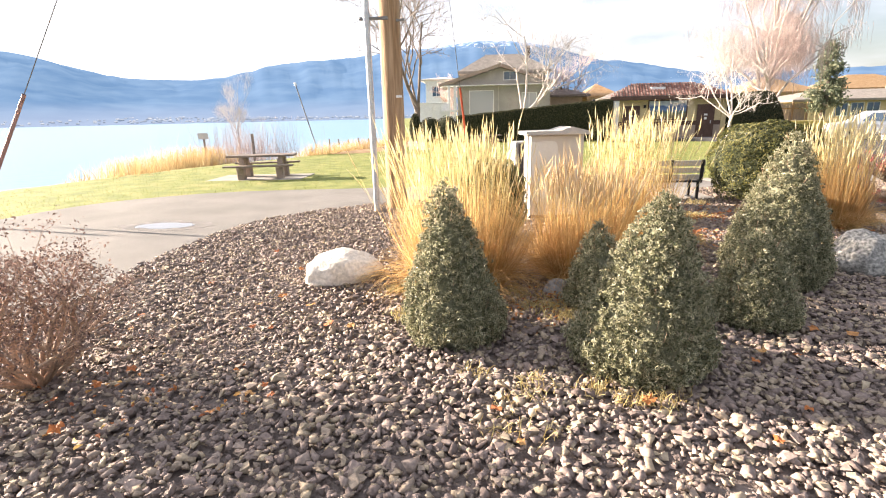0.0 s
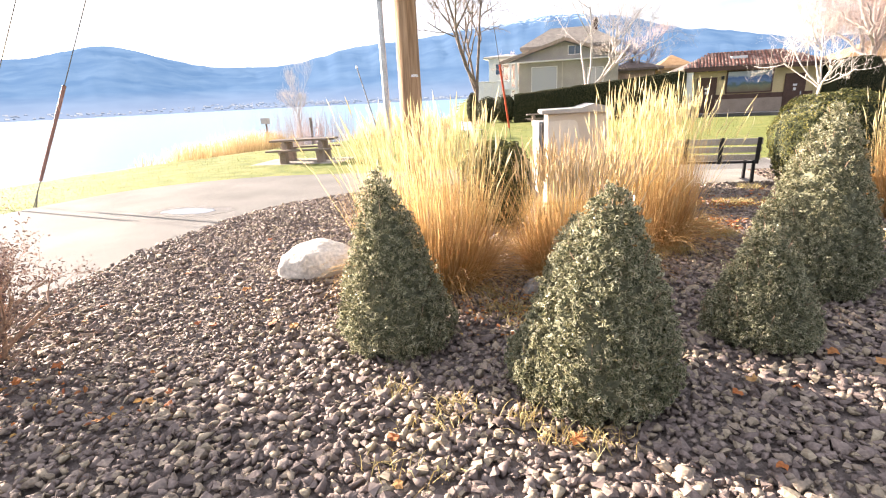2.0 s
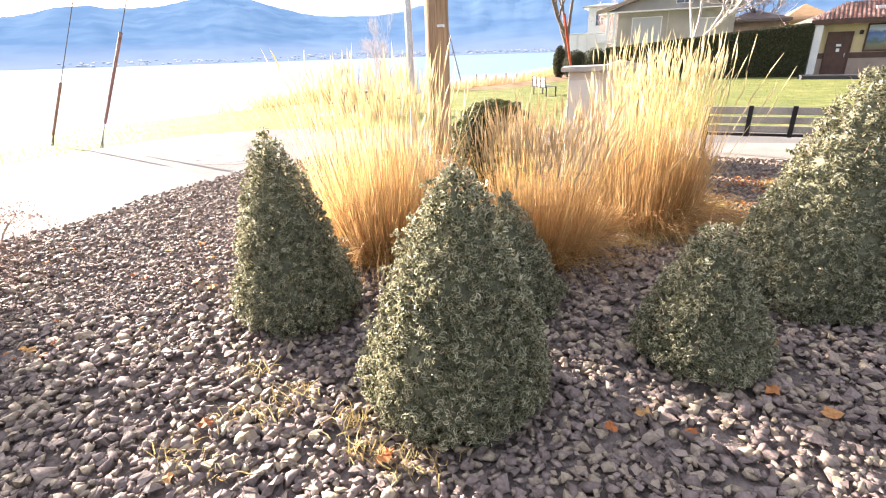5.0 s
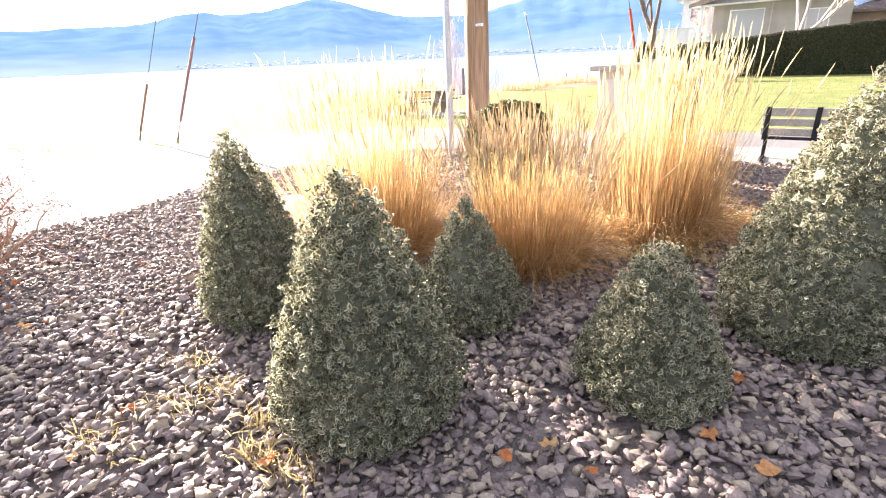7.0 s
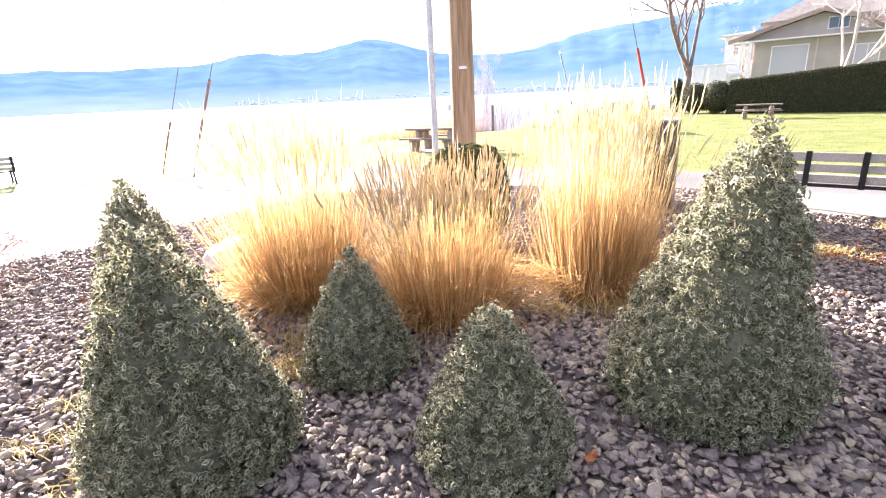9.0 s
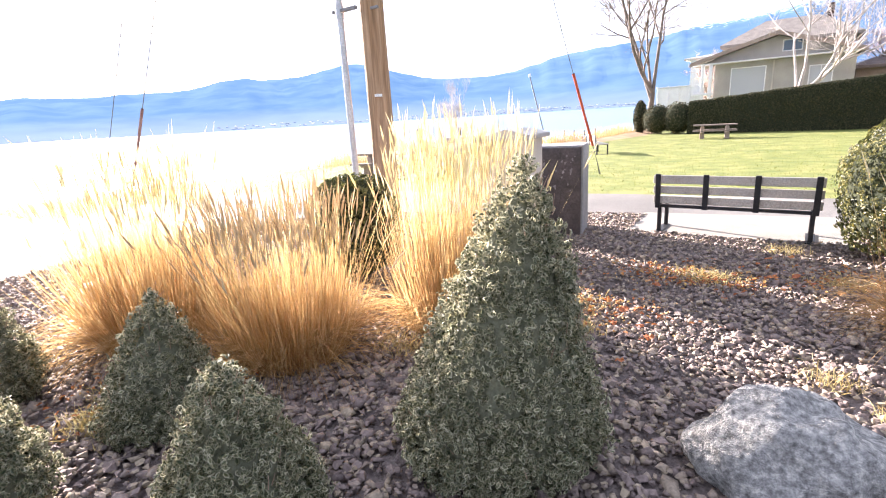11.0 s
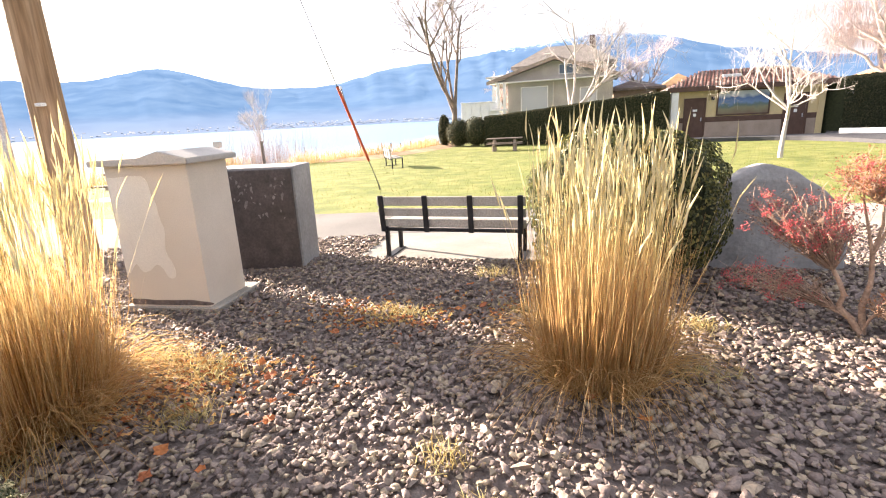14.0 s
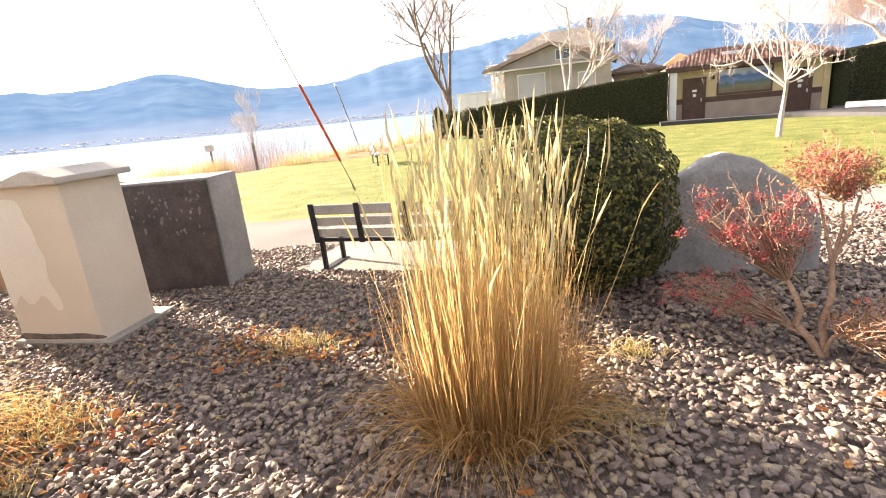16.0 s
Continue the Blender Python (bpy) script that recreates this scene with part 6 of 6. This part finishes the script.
for k, (x, y, r, n) in enumerate(((0.55, 1.12, 0.20, 45), (1.35, 1.08, 0.15, 60), (0.2, 1.35, 0.12, 35), (0.45, 0.75, 0.20, 40), (3.65, 6.75, 0.30, 260), (2.75, 5.5, 0.30, 280), (3.0, 5.0, 0.22, 160),
                                  (4.6, 5.0, 0.15, 90), (4.9, 4.7, 0.12, 70), (4.75, 7.0, 0.22, 140), (4.25, 8.0, 0.2, 90), (1.0, 2.35, 0.16, 120), (-0.35, 2.35, 0.2, 160), (-0.6, 3.0, 0.16, 140), (5.0, 4.35, 0.10, 70), (2.3, 5.55, 0.30, 260), (6.1, 6.9, 0.2, 120), (0.8, 2.6, 0.22, 180), (0.6, 2.95, 0.2, 160), (1.05, 2.35, 0.2, 140), (2.0, 4.1, 0.25, 160), (0.98, 1.20, 0.10, 45), (1.14, 1.08, 0.10, 45), (0.62, 1.30, 0.10, 35), (2.35, 4.35, 0.3, 240), (5.9, 6.15, 0.22, 200))):
    weed(x, y, r, n, 200 + k)

# litter of small leaves caught between the stones
g = np.random.default_rng(93)
LP = np.concatenate([g.normal((2.75, 5.45), (0.38, 0.22), (420, 2)), g.normal((3.55, 6.65), (0.42, 0.18), (340, 2)), g.normal((2.55, 5.0), (0.25, 0.2), (200, 2)), g.normal((-1.9, 0.95), (0.4, 0.2), (60, 2)), g.normal((0.85, 2.65), (0.2, 0.25), (160, 2)), g.normal((4.6, 7.1), (0.3, 0.2), (120, 2))])
LP = np.concatenate([LP, g.uniform(0.018, 0.042, (len(LP), 1))], 1)
v, f = leaves(LP, np.tile((0, 0, 1.0), (len(LP), 1)), 0.036, 0.35, seed=94)
M_litter = surf("leaf_litter", (0.30, 0.10, 0.05), (0.60, 0.42, 0.16), island=True, mid=(0.46, 0.20, 0.07), rough=0.75, bump=0, leaf=0.15)
tagged(np_part("leaf_litter", v, f, M_litter), "scattered orange and brown leaf litter on gravel", "leaf litter", kind="stuff")

# lawn blades along the nearer grass
g = np.random.default_rng(95)
n = 60000
x, y = g.uniform(-16, 20, n), 5 + g.uniform(0, 1, n) ** 1.6 * 30
poly_path = PATH_OUT + PATH_IN
lot = lot_edge + [(9.0, 36.1), (17.5, 36.1), (60, 41), (60, 14.0), (30, 15.0)]
ok = ~inside(x, y, poly_path) & ~inside(x, y, lot) & (x > shore(y) + 1.5) & ~((x > -4.2) & (y < 12.2)) & ~((x > 5) & (y < 13.2)) & ~((x > -8.8) & (x < -5.5) & (y > 13.1) & (y < 15.2))
x, y = x[ok], y[ok]
n = len(x)
R = np.stack([x, y, land(x, y) - 0.01], -1)
H = R + np.stack([g.normal(0, 0.02, n), g.normal(0, 0.02, n), g.uniform(0.02, 0.065, n)], -1)
v, f = blades(R, H, 0.014, g.normal(0, 0.008, (n, 3)), 96, 1)
tagged(np_part("grass", v, f, M_blade), "short yellow-green lawn grass", "grass", kind="stuff")

# ---- crushed rock, piece by piece ----
def chip(seed, k=9):
    """An angular crushed stone, unit size, from the hull of random points."""
    r = np.random.default_rng(seed)
    bm = bmesh.new()
    p = r.normal(0, 1, (k, 3))
    p /= np.linalg.norm(p, axis=1, keepdims=True)
    p *= r.uniform(0.8, 1.05, (k, 1))
    vs = [bm.verts.new(q) for q in p]
    res = bmesh.ops.convex_hull(bm, input=vs)
    bmesh.ops.delete(bm, geom=[q for q in bm.verts if not q.link_faces], context="VERTS")
    bmesh.ops.triangulate(bm, faces=bm.faces)
    bmesh.ops.recalc_face_normals(bm, faces=bm.faces)
    bm.verts.index_update()
    return np.array([tuple(q.co) for q in bm.verts]), np.array([[q.index for q in f.verts] for f in bm.faces])


CHIPS = [chip(300 + k) for k in range(24)] + [chip(340 + k, 7) for k in range(24)]


g = np.random.default_rng(401)
n = 160000
x, y = g.uniform(-4.1, 11.5, n), g.uniform(-1.4, 10.9, n)
pad_poly = [(2.4, 8.56), (4.86, 8.66), (4.86, 10.3), (2.35, 9.86)]
keep = inside(x, y, BED) & ((-0.69 * (x - 0.3) + 0.72 * (y + 1.6)) > 0.10) & ~inside(x, y, pad_poly)
x, y = x[keep], y[keep]
n = len(x)
near = np.where((x > -0.6) & (x < 1.5) & (y > 0.35) & (y < 1.05))[0]
near = near[:300]
solo = np.zeros(n, bool)
solo[near] = True
size = np.clip(g.lognormal(math.log(0.0212), 0.34, n), 0.011, 0.052)
size *= np.where((x > -1.2) & (x < 5.2) & (y > 0.2) & (y < 4.2), 1.12, 1.0)
aspect = np.stack([g.uniform(1.0, 1.55, n), g.uniform(0.80, 1.1, n), g.uniform(0.55, 0.85, n)], -1) * size[:, None]
spin, ta, tb = g.uniform(0, 6.283, n), g.normal(0, 0.20, n), g.normal(0, 0.20, n)
mound = np.array([noise.noise(Vector((a * 1.1, b * 1.1, 0))) for a, b in zip(x, y)]) * 0.018
z = -0.016 + mound + g.uniform(0, 0.020, n)
pick = g.integers(0, 24, n) + 24 * (0.69 * (0.3 - x) + 0.72 * (y + 1.6) > 3.4)


def turns(i):
    cz, sz, ca, sa, cb, sb = np.cos(spin[i]), np.sin(spin[i]), np.cos(ta[i]), np.sin(ta[i]), np.cos(tb[i]), np.sin(tb[i])
    o, l = np.zeros_like(cz), np.ones_like(cz)
    Rz = np.stack([np.stack([cz, -sz, o], -1), np.stack([sz, cz, o], -1), np.stack([o, o, l], -1)], -2)
    Rx = np.stack([np.stack([l, o, o], -1), np.stack([o, ca, -sa], -1), np.stack([o, sa, ca], -1)], -2)
    Ry = np.stack([np.stack([cb, o, sb], -1), np.stack([o, l, o], -1), np.stack([-sb, o, cb], -1)], -2)
    return Rz @ Rx @ Ry


for soft_edge in (False, True):
    V, F, base = [], [], 0
    for k, (cv, cf) in enumerate(CHIPS):
        if (k % 5 < 3) != soft_edge:
            continue
        i = np.where((pick == k) & ~solo)[0]
        pts = (cv[None] * aspect[i][:, None, :]) @ np.transpose(turns(i), (0, 2, 1)) + np.stack([x[i], y[i], z[i]], -1)[:, None, :]
        V.append(pts.reshape(-1, 3))
        F.append((np.arange(len(i))[:, None, None] * len(cv) + cf[None]).reshape(-1, 3) + base)
        base += len(i) * len(cv)
    rest = np_part("crushed_rock", np.concatenate(V), np.concatenate(F), M_stone, bed, smooth=soft_edge)
    tagged(rest, "worn crushed rock, rounded edges" if soft_edge else "angular crushed grey and mauve rock", kind="stuff")
CHIP_MESH = [np_mesh("stone", cv, cf, M_stone_one, k % 5 < 3) for k, (cv, cf) in enumerate(CHIPS)]
for i in near:
    o = new("stone", CHIP_MESH[pick[i]])
    o.parent = bed
    R = turns(np.array([i]))[0]
    o.matrix_local = Matrix.Translation((x[i], y[i], z[i])) @ Matrix(R.tolist()).to_4x4() @ Matrix.Diagonal((*[float(c) for c in aspect[i]], 1))
